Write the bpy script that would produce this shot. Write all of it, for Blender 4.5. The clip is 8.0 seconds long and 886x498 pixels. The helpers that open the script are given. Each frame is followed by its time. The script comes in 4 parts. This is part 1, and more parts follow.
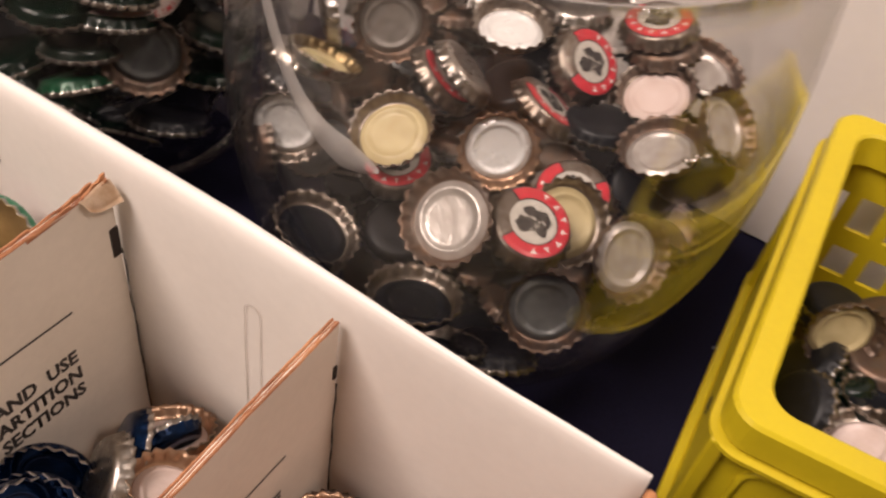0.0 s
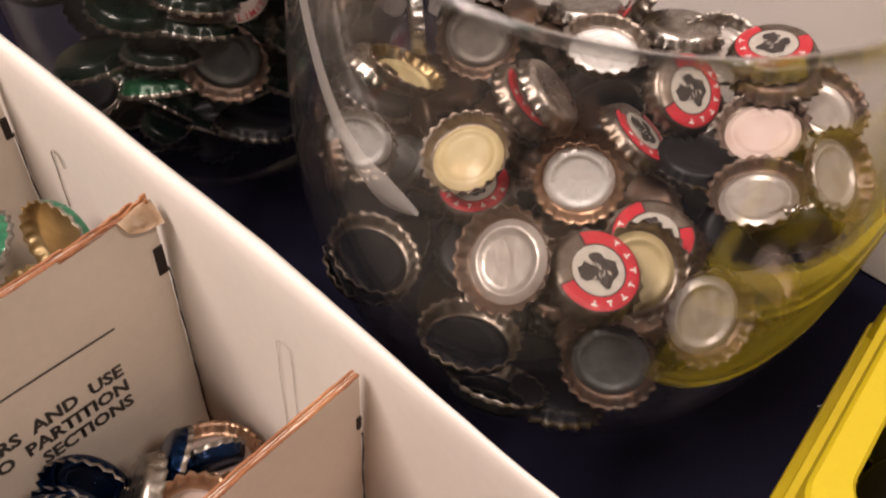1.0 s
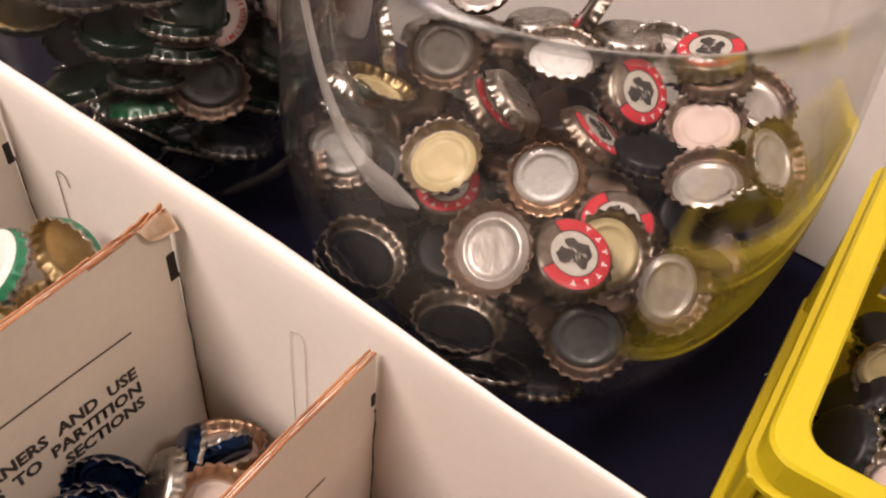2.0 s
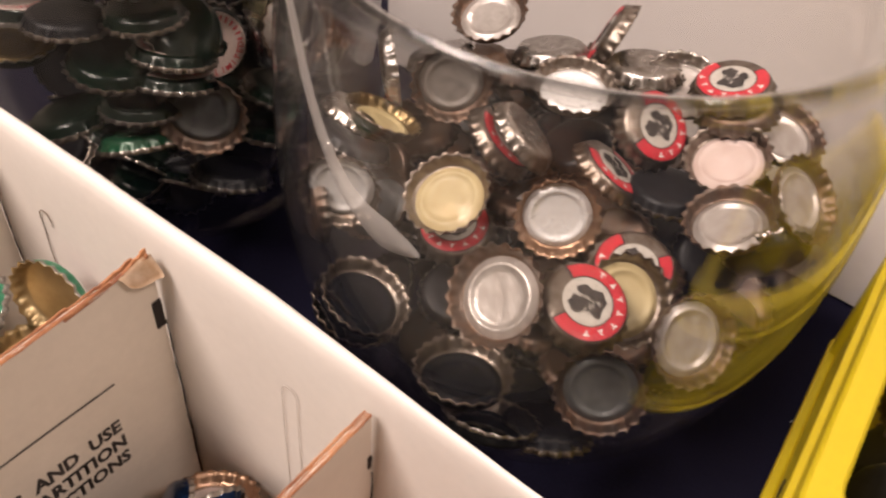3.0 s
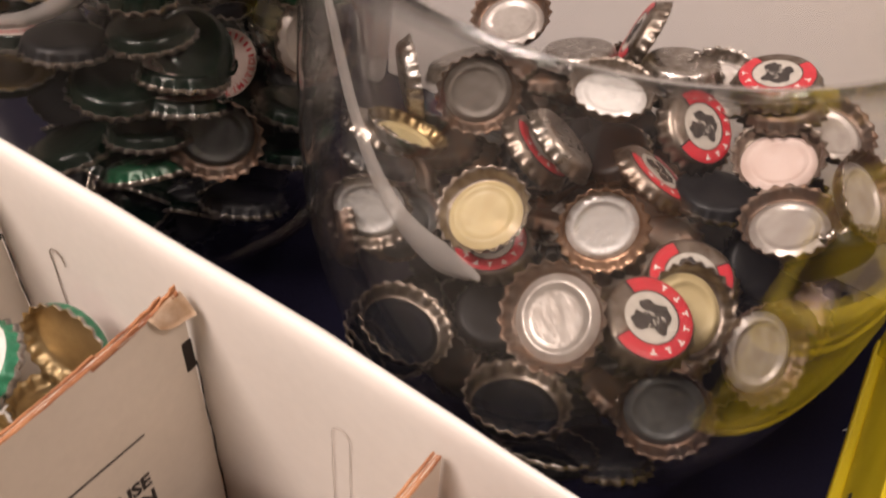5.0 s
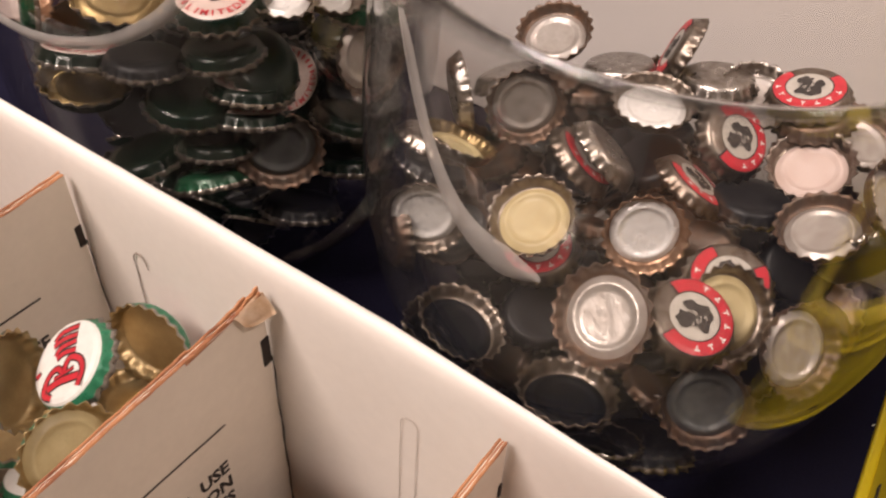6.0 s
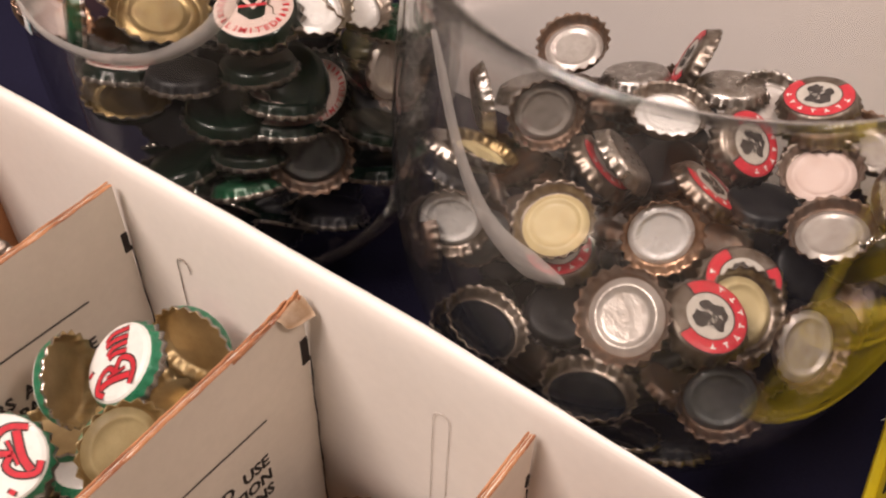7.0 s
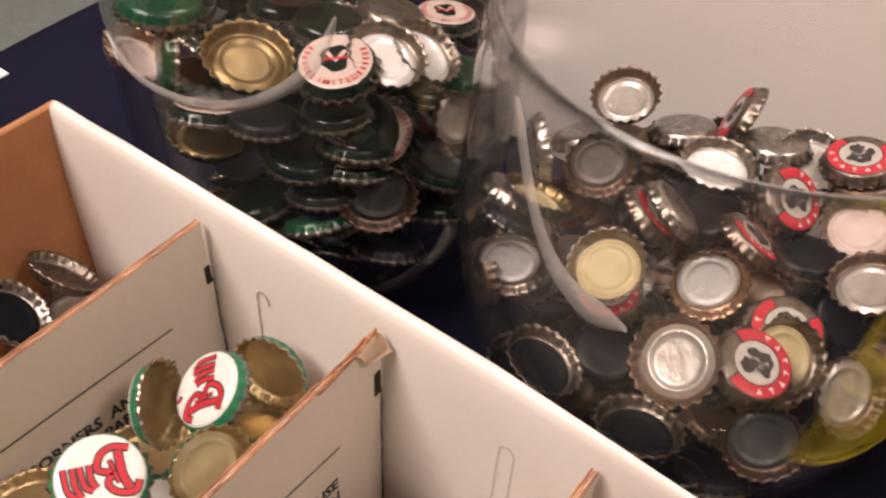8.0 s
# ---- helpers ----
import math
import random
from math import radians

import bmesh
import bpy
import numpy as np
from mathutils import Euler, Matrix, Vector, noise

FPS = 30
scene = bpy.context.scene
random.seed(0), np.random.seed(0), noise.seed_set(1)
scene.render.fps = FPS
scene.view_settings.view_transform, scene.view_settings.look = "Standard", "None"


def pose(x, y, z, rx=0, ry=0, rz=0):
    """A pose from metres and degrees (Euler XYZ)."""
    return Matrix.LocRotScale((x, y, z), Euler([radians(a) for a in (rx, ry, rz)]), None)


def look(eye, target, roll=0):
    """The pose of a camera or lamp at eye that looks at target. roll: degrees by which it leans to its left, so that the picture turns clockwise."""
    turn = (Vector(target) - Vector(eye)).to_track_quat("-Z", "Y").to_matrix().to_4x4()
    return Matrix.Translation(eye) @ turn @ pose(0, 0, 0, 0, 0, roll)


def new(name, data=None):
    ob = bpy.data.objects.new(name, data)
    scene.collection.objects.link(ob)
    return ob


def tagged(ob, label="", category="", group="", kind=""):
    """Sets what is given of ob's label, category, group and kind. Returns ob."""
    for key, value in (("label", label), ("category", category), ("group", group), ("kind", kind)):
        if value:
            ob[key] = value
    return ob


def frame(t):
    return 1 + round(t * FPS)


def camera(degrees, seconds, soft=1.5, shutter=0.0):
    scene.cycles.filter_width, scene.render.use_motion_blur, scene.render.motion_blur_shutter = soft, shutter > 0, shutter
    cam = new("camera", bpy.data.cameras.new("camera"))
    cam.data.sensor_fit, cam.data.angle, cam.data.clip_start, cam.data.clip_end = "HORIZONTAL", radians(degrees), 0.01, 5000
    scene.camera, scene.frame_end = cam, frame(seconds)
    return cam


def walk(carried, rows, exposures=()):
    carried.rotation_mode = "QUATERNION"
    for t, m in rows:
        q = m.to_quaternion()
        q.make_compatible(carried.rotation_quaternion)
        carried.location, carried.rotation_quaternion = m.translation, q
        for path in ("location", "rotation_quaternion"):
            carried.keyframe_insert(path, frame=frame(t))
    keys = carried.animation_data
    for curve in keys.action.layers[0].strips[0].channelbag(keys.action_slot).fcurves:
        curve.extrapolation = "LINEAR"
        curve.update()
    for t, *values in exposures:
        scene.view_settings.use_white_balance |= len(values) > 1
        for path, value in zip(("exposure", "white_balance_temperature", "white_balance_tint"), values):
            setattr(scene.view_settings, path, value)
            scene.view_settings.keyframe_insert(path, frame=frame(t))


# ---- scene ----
# ---- camera ----
cam = camera(49.64, 8.0, soft=2.2, shutter=0.4)
PATH = [
    (0.0, (0.1792, -0.1381, 0.3572), (0.0675, 0.1062, 0.0609), 10.72),
    (0.5, (0.1819, -0.0975, 0.3499), (0.0365, 0.1081, 0.0392), 7.35),
    (1.0, (0.1867, -0.0945, 0.3564), (0.0297, 0.1063, 0.0482), 4.72),
    (1.5, (0.1877, -0.1244, 0.3831), (0.0475, 0.0959, 0.0801), 6.26),
    (1.7, (0.1862, -0.1307, 0.3775), (0.0501, 0.0938, 0.0757), 6.85),
    (2.8, (0.1868, -0.1151, 0.3671), (0.0420, 0.1104, 0.0702), 5.68),
    (3.0, (0.1772, -0.1101, 0.3631), (0.0311, 0.1155, 0.0668), 5.78),
    (3.5, (0.1677, -0.1200, 0.3464), (0.0265, 0.1064, 0.0484), 7.58),
    (3.8, (0.1744, -0.1354, 0.3207), (0.0360, 0.0942, 0.0238), 7.92),
    (4.0, (0.1704, -0.1338, 0.3154), (0.0322, 0.0960, 0.0186), 7.72),
    (4.5, (0.1589, -0.1187, 0.3318), (0.0203, 0.1167, 0.0396), 6.34),
    (5.0, (0.1500, -0.1092, 0.3459), (0.0090, 0.1260, 0.0547), 4.32),
    (5.2, (0.1459, -0.1017, 0.3468), (0.0035, 0.1302, 0.0536), 3.74),
    (6.3, (0.1475, -0.1359, 0.3649), (-0.0022, 0.0956, 0.0751), 2.76),
    (6.5, (0.1441, -0.1302, 0.3579), (-0.0060, 0.0988, 0.0662), 2.13),
    (7.0, (0.1481, -0.1418, 0.3760), (-0.0030, 0.0869, 0.0847), 2.10),
    (7.5, (0.1462, -0.1475, 0.3863), (-0.0076, 0.0813, 0.0965), 2.22),
    (8.0, (0.1369, -0.1619, 0.3996), (-0.0213, 0.0678, 0.1128), 3.07),
]
EXPOSURES = [(0.0, 1.68), (1.0, 1.68), (1.5, 1.74), (2.8, 1.83), (3.0, 1.83), (3.5, 1.78), (4.0, 1.54), (4.5, 1.70), (5.0, 1.72), (8.0, 1.72)]
walk(cam, [(t, look(eye, target, roll)) for t, eye, target, roll in PATH], EXPOSURES)

# ---- light: a room at night, a ceiling key lamp and two added fills ----
world = bpy.data.worlds.new("room_dark")
scene.world = world
world.use_nodes = True
world.node_tree.nodes["Background"].inputs[0].default_value = (0.9, 0.85, 0.8, 1)
world.node_tree.nodes["Background"].inputs[1].default_value = 0.05


def lamp(name, eye, target, size, watts, colour):
    data = bpy.data.lights.new(name, "AREA")
    data.shape, data.size, data.energy, data.color = "DISK", size, watts, colour
    ob = new(name, data)
    ob.matrix_world = look(eye, target)
    return ob


lamp("ceiling_lamp_key", (-0.42, -0.75, 1.75), (0, 0.05, 0), 1.00, 19.3, (0.990, 0.822, 0.755))
# unseen fill lights, added from the right and from behind
lamp("fill_light_side", (1.1, 0.1, 1.75), (0.1, 0.1, 0), 0.3, 5.0, (0.990, 0.822, 0.755))
lamp("fill_light_back", (-0.3, 1.3, 1.75), (0, 0.1, 0), 0.3, 5, (1.0, 0.85, 0.78))


# ---- materials ----
def material(name, colour, rough=0.5, metal=0.0, second=None, scale=40.0, blend=0.5, fine=0.15, bump=0.1,
             bump_scale=None, sharp=0.2, rough_spread=0.12, coat=0.0, hue_random=0.0, shine=0.5):
    """Two-scale mottling between two colours, with fine grain and relief."""
    m = bpy.data.materials.new(name)
    m.use_nodes = True
    nt = m.node_tree
    n, link = nt.nodes, nt.links.new
    b = n["Principled BSDF"]
    b.inputs["Metallic"].default_value = metal
    b.inputs["Coat Weight"].default_value = coat
    b.inputs["Specular IOR Level"].default_value = shine
    co = n.new("ShaderNodeTexCoord")
    info = n.new("ShaderNodeObjectInfo")
    shift = n.new("ShaderNodeVectorMath")
    shift.operation = "ADD"
    link(co.outputs["Object"], shift.inputs[0])
    link(info.outputs["Random"], shift.inputs[1])
    big = n.new("ShaderNodeTexNoise")
    big.inputs["Scale"].default_value, big.inputs["Detail"].default_value = scale, 5
    link(shift.outputs[0], big.inputs["Vector"])
    small = n.new("ShaderNodeTexNoise")
    small.inputs["Scale"].default_value, small.inputs["Detail"].default_value = bump_scale or scale * 12, 3
    link(shift.outputs[0], small.inputs["Vector"])
    ramp = n.new("ShaderNodeMapRange")
    ramp.inputs["From Min"].default_value, ramp.inputs["From Max"].default_value = blend - sharp, blend + sharp
    link(big.outputs["Fac"], ramp.inputs["Value"])
    mix = n.new("ShaderNodeMix")
    mix.data_type = "RGBA"
    mix.inputs[6].default_value = (*colour, 1)
    mix.inputs[7].default_value = (*(second or [c * 0.8 for c in colour]), 1)
    link(ramp.outputs[0], mix.inputs["Factor"])
    grain = n.new("ShaderNodeMapRange")
    grain.inputs["To Min"].default_value, grain.inputs["To Max"].default_value = 1 - fine, 1 + fine
    link(small.outputs["Fac"], grain.inputs["Value"])
    val = n.new("ShaderNodeHueSaturation")
    link(mix.outputs[2], val.inputs["Color"])
    link(grain.outputs[0], val.inputs["Value"])
    if hue_random:
        hr = n.new("ShaderNodeMapRange")
        hr.inputs["To Min"].default_value, hr.inputs["To Max"].default_value = 1 - hue_random, 1 + hue_random
        link(info.outputs["Random"], hr.inputs["Value"])
        link(hr.outputs[0], val.inputs["Saturation"])
    link(val.outputs[0], b.inputs["Base Color"])
    rr = n.new("ShaderNodeMapRange")
    rr.inputs["To Min"].default_value, rr.inputs["To Max"].default_value = max(rough - rough_spread, 0.03), min(rough + rough_spread, 1)
    link(big.outputs["Fac"], rr.inputs["Value"])
    link(rr.outputs[0], b.inputs["Roughness"])
    if bump:
        bp = n.new("ShaderNodeBump")
        bp.inputs["Strength"].default_value, bp.inputs["Distance"].default_value = bump, 0.0004
        link(small.outputs["Fac"], bp.inputs["Height"])
        link(bp.outputs[0], b.inputs["Normal"])
    return m


def clear_plastic(name, tint, rough, extra=0.0, haze=0.0):
    """Thin clear wall: lets light straight through, mirrors by Fresnel."""
    m = bpy.data.materials.new(name)
    m.use_nodes = True
    nt = m.node_tree
    n, link = nt.nodes, nt.links.new
    n.remove(n["Principled BSDF"])
    tr, gl, mx, fr = (n.new("ShaderNodeBsdfTransparent"), n.new("ShaderNodeBsdfGlossy"),
                      n.new("ShaderNodeMixShader"), n.new("ShaderNodeLayerWeight"))
    tr.inputs["Color"].default_value = (*tint, 1)
    gl.inputs["Roughness"].default_value = rough
    no, bp, co = n.new("ShaderNodeTexNoise"), n.new("ShaderNodeBump"), n.new("ShaderNodeTexCoord")
    no.inputs["Scale"].default_value, no.inputs["Detail"].default_value = 28.0, 3
    bp.inputs["Strength"].default_value, bp.inputs["Distance"].default_value = 0.12, 0.002
    link(co.outputs["Object"], no.inputs["Vector"])
    link(no.outputs["Fac"], bp.inputs["Height"])
    link(bp.outputs[0], gl.inputs["Normal"])
    link(bp.outputs[0], fr.inputs["Normal"])
    power, add = n.new("ShaderNodeMath"), n.new("ShaderNodeMath")
    power.operation, add.operation = "POWER", "MULTIPLY_ADD"
    power.inputs[1].default_value = 3.4
    add.inputs[1].default_value, add.inputs[2].default_value = 0.9, 0.035 + extra
    link(fr.outputs["Facing"], power.inputs[0])
    link(power.outputs[0], add.inputs[0])
    link(add.outputs[0], mx.inputs[0])
    link(tr.outputs[0], mx.inputs[1])
    link(gl.outputs[0], mx.inputs[2])
    if haze:
        cloudy, milky = n.new("ShaderNodeMixShader"), n.new("ShaderNodeBsdfDiffuse")
        milky.inputs["Color"].default_value = (0.80, 0.76, 0.72, 1)
        patch = n.new("ShaderNodeMapRange")
        patch.inputs["To Min"].default_value, patch.inputs["To Max"].default_value = haze * 0.5, haze * 1.5
        link(no.outputs["Fac"], patch.inputs["Value"])
        link(patch.outputs[0], cloudy.inputs[0])
        link(mx.outputs[0], cloudy.inputs[1])
        link(milky.outputs[0], cloudy.inputs[2])
        mx = cloudy
    link(mx.outputs[0], n["Material Output"].inputs["Surface"])
    return m


CLOTH = material("navy_cloth", (0.0068, 0.0062, 0.0165), 0.95, second=(0.0105, 0.0098, 0.0240), scale=9, fine=0.35, bump=0.6, bump_scale=900, shine=0.08)
BOARD = material("white_carton", (0.78, 0.735, 0.68), 0.5, second=(0.72, 0.67, 0.615), scale=14, fine=0.04, bump=0.12, bump_scale=260)
GREYBOARD = material("grey_white_board", (0.66, 0.585, 0.495), 0.7, second=(0.58, 0.51, 0.425), scale=16, fine=0.05, bump=0.15, bump_scale=300)
KRAFT = material("brown_kraft_board", (0.46, 0.21, 0.09), 0.85, second=(0.37, 0.16, 0.065), scale=25, fine=0.15, bump=0.3, bump_scale=500)
CURL = material("pale_torn_paper", (0.70, 0.55, 0.40), 0.9, second=(0.52, 0.34, 0.20), scale=200, bump=0.3)
# board colours darkened to draw the shadow along the die-cut tabs
SCORE = material("cut_shadow_line", (0.26, 0.21, 0.17), 0.9, bump=0)
FAINT = material("faint_cut_shadow", (0.50, 0.44, 0.39), 0.9, bump=0)
RAW = material("raw_board_edge", (0.47, 0.22, 0.10), 0.9, second=(0.16, 0.05, 0.024), scale=60, fine=0.3, bump=0.5, bump_scale=700)
INK = material("black_ink", (0.02, 0.016, 0.014), 0.7, second=(0.05, 0.04, 0.035), scale=300, bump=0)
DARK = material("dark_gap", (0.02, 0.012, 0.008), 0.9, bump=0)
YELLOW = material("yellow_plastic", (0.57, 0.445, 0.012), 0.42, second=(0.51, 0.39, 0.010), scale=20, fine=0.05, bump=0.12, bump_scale=350)
WALLPAINT = material("white_display_board", (0.80, 0.75, 0.72), 0.6, second=(0.76, 0.71, 0.68), scale=5, fine=0.03, bump=0.1, bump_scale=200)
ROOM = material("beige_room_paint", (0.55, 0.48, 0.40), 0.8, scale=2, bump=0)
FLOOR = material("grey_carpet", (0.30, 0.33, 0.31), 0.95, second=(0.25, 0.28, 0.27), scale=30, fine=0.3, bump=0.4)
CEIL = material("ceiling_paint", (0.7, 0.66, 0.6), 0.9, scale=2, bump=0)
PAPER = material("white_paper", (0.8, 0.8, 0.8), 0.8, bump=0)
TEAL = material("teal_ink", (0.10, 0.35, 0.40), 0.7, bump=0)
# a pale veil in the plastic lifts the darks behind; less on the left
CLEAR = clear_plastic("clear_jar_plastic", (0.975, 0.97, 0.96), 0.035, 0.0, 0.007)
LOWHAZE = clear_plastic("low_haze_jar_plastic", (0.97, 0.965, 0.955), 0.035, 0.0, 0.001)
FROST = clear_plastic("hazy_jar_lip", (0.93, 0.92, 0.90), 0.30, 0.10, 0.22)

STEEL = material("tin_plate", (0.46, 0.43, 0.40), 0.30, 1.0, second=(0.23, 0.20, 0.17), scale=260, fine=0.15, bump=0.25, bump_scale=1500, hue_random=0.3)
DULL = material("dull_tin_plate", (0.31, 0.275, 0.24), 0.38, 1.0, second=(0.15, 0.11, 0.08), scale=240, fine=0.2, bump=0.3, bump_scale=1500)
RUST = material("rusty_tin", (0.125, 0.098, 0.080), 0.40, 0.75, second=(0.155, 0.088, 0.054), scale=190, fine=0.3, bump=0.5, bump_scale=1400, blend=0.52)
FOIL = material("crinkled_foil", (0.86, 0.85, 0.83), 0.30, 0.30, second=(0.72, 0.71, 0.69), scale=230, fine=0.05, bump=0.9, bump_scale=330)
GREYLINER = material("grey_foil_liner", (0.50, 0.465, 0.43), 0.36, 0.5, second=(0.36, 0.32, 0.285), scale=210, fine=0.08, bump=0.7, bump_scale=300)
DIMLINER = material("cloudy_grey_liner", (0.30, 0.275, 0.25), 0.34, 0.35, second=(0.21, 0.19, 0.17), scale=210, fine=0.08, bump=0.7, bump_scale=300)
DARKLINER = material("dark_grey_liner", (0.17, 0.18, 0.175), 0.35, 0.5, second=(0.10, 0.10, 0.10), scale=200, fine=0.1, bump=0.7, bump_scale=300)
CREAM = material("cream_liner", (0.50, 0.415, 0.225), 0.45, second=(0.40, 0.32, 0.165), scale=120, fine=0.06, bump=0.2)
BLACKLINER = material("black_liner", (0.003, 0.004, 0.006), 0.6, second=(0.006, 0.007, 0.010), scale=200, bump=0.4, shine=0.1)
PINKLINER = material("pale_pink_liner", (0.64, 0.53, 0.49), 0.35, second=(0.50, 0.38, 0.33), scale=120, fine=0.06, bump=0.3)
GOLD = material("gold_lacquer", (0.44, 0.335, 0.18), 0.36, 0.8, second=(0.33, 0.24, 0.12), scale=140, fine=0.1, bump=0.25, bump_scale=1200)
# gold lacquer with the shade among the jar's caps put into its colour
SHADEGOLD = material("shaded_gold_lacquer", (0.25, 0.185, 0.085), 0.38, 0.8, second=(0.16, 0.11, 0.05), scale=140, fine=0.12, bump=0.25, bump_scale=1200)
COPPER = material("copper_tin", (0.44, 0.285, 0.19), 0.32, 0.9, second=(0.27, 0.16, 0.10), scale=160, fine=0.15, bump=0.3, bump_scale=1200)
# paint of black caps, also used as deep shade in the right jar
BLACK = material("black_paint_and_shade", (0.006, 0.006, 0.007), 0.42, 0.0, second=(0.014, 0.014, 0.015), scale=260, bump=0.2, bump_scale=1400, shine=0.25)
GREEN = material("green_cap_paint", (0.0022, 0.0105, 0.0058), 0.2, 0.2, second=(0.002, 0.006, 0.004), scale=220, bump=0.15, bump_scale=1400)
BRIGHTGREEN = material("bright_green_cap_paint", (0.03, 0.20, 0.10), 0.3, 0.2, second=(0.02, 0.14, 0.07), scale=220, bump=0.15, bump_scale=1400)
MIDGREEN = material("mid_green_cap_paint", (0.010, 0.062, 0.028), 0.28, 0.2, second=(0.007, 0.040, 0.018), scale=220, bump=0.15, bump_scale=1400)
BLUE = material("blue_metallic_paint", (0.005, 0.030, 0.110), 0.2, 0.85, second=(0.003, 0.009, 0.028), scale=180, bump=0.15, bump_scale=1400)
RED = material("red_print", (0.50, 0.026, 0.040), 0.35, second=(0.38, 0.02, 0.03), scale=300, bump=0)
PINKPRINT = material("pinkish_print", (0.55, 0.45, 0.41), 0.35, second=(0.54, 0.42, 0.37), scale=300, bump=0)
WHITEPRINT = material("white_print", (0.68, 0.66, 0.62), 0.35, second=(0.61, 0.59, 0.55), scale=300, bump=0)
SILVERPRINT = material("silver_print", (0.56, 0.53, 0.475), 0.35, 0.35, second=(0.46, 0.43, 0.38), scale=300, bump=0)


# ---- mesh helpers ----
def part(name, bm, mat, parent=None, label="", smooth=False):
    """Links a bmesh as one mesh object, under a thing if one is given."""
    me = bpy.data.meshes.new(name)
    bm.normal_update()
    bm.to_mesh(me)
    bm.free()
    for one in (mat if isinstance(mat, (list, tuple)) else [mat]):
        me.materials.append(one)
    if smooth:
        me.polygons.foreach_set("use_smooth", [True] * len(me.polygons))
    ob = new(name, me)
    ob.parent = parent
    if label:
        tagged(ob, label)
    return ob


def box(bm, lo, hi, bevel=0.0, segments=2):
    made = bmesh.ops.create_cube(bm, size=1.0)["verts"]
    for v in made:
        v.co = Vector([l + (c + 0.5) * (h - l) for c, l, h in zip(v.co, lo, hi)])
    if bevel:
        edges = list({e for v in made for e in v.link_edges})
        bmesh.ops.bevel(bm, geom=edges, offset=bevel, segments=segments, affect="EDGES", profile=0.5)
    return bm


def lathe(bm, rings, count, flute=None, closed=False):
    """Rings of (radius, height) turned round z; flute(i, angle) changes a radius."""
    rows = []
    for i, (r, z) in enumerate(rings):
        if r < 1e-6:
            rows.append([bm.verts.new((0, 0, z))] * count)
        else:
            row = []
            for k in range(count):
                a = 2 * math.pi * k / count
                q = r + (flute(i, a) if flute else 0.0)
                row.append(bm.verts.new((q * math.cos(a), q * math.sin(a), z)))
            rows.append(row)
    for i in range(len(rows) - 1 + (1 if closed else 0)):
        a, b = rows[i], rows[(i + 1) % len(rows)]
        for k in range(count):
            j = (k + 1) % count
            quad = []
            for v in (a[k], a[j], b[j], b[k]):
                if v not in quad:
                    quad.append(v)
            if len(quad) > 2:
                bm.faces.new(quad)
    return bm


def strip(bm, points, width, z):
    """A flat ribbon along points in the xy plane."""
    last = None
    for i, p in enumerate(points):
        a = points[max(i - 1, 0)]
        b = points[min(i + 1, len(points) - 1)]
        d = Vector((b[0] - a[0], b[1] - a[1]))
        d.normalize()
        w = width[i] if isinstance(width, (list, tuple)) else width
        side = Vector((-d.y, d.x)) * w / 2
        pair = (bm.verts.new((p[0] + side.x, p[1] + side.y, z)), bm.verts.new((p[0] - side.x, p[1] - side.y, z)))
        if last:
            bm.faces.new((last[0], last[1], pair[1], pair[0]))
        last = pair


def tube(bm, points, radius, sides=8):
    rows = []
    for i, p in enumerate(points):
        d = (Vector(points[min(i + 1, len(points) - 1)]) - Vector(points[max(i - 1, 0)])).normalized()
        q = d.to_track_quat("Z", "Y")
        rows.append([bm.verts.new(Vector(p) + q @ Vector((radius * math.cos(2 * math.pi * k / sides), radius * math.sin(2 * math.pi * k / sides), 0))) for k in range(sides)])
    for a, b in zip(rows, rows[1:]):
        for k in range(sides):
            bm.faces.new((a[k], a[(k + 1) % sides], b[(k + 1) % sides], b[k]))
    bm.faces.new(rows[0][::-1])
    bm.faces.new(rows[-1])
    return bm


def letters(text, size, bold=0.0):
    """The outline of a word as a mesh, in the built-in font."""
    data = bpy.data.curves.new("word", "FONT")
    data.body, data.size, data.resolution_u, data.offset = text, size, 2, size * bold
    ob = new("word", data)
    bpy.context.view_layer.update()
    me = bpy.data.meshes.new_from_object(ob.evaluated_get(bpy.context.evaluated_depsgraph_get()))
    bpy.data.objects.remove(ob)
    bpy.data.curves.remove(data)
    return me


# ---- the room ----
bm = box(bmesh.new(), (-2.6, -2.6, -0.78), (2.6, 2.6, -0.74))
tagged(part("floor", bm, FLOOR), "grey-green carpeted floor below the table", "floor", kind="structure")
bm = box(bmesh.new(), (-2.6, -2.6, 1.86), (2.6, 2.6, 1.9))
tagged(part("ceiling", bm, CEIL), "plain pale ceiling", "ceiling", kind="structure")
for name, lo, hi in (("wall_north", (-2.6, 2.56, -0.74), (2.6, 2.6, 1.86)), ("wall_south", (-2.6, -2.6, -0.74), (2.6, -2.56, 1.86)),
                     ("wall_west", (-2.6, -2.56, -0.74), (-2.56, 2.56, 1.86)), ("wall_east", (2.56, -2.56, -0.74), (2.6, 2.56, 1.86))):
    tagged(part(name, box(bmesh.new(), lo, hi), ROOM), "plain beige room wall", "wall", kind="structure")

# ---- the table and its cloth ----
table = new("table")
tagged(table, "display table under a navy cloth", "table")
part("tabletop", box(bmesh.new(), (-0.44, -0.62, -0.035), (0.95, 0.60, -0.006), 0.003), KRAFT, table)
for x in (-0.38, 0.88):
    for y in (-0.55, 0.53):
        part("leg", box(bmesh.new(), (x - 0.025, y - 0.025, -0.74), (x + 0.025, y + 0.025, -0.035), 0.004), KRAFT, table)


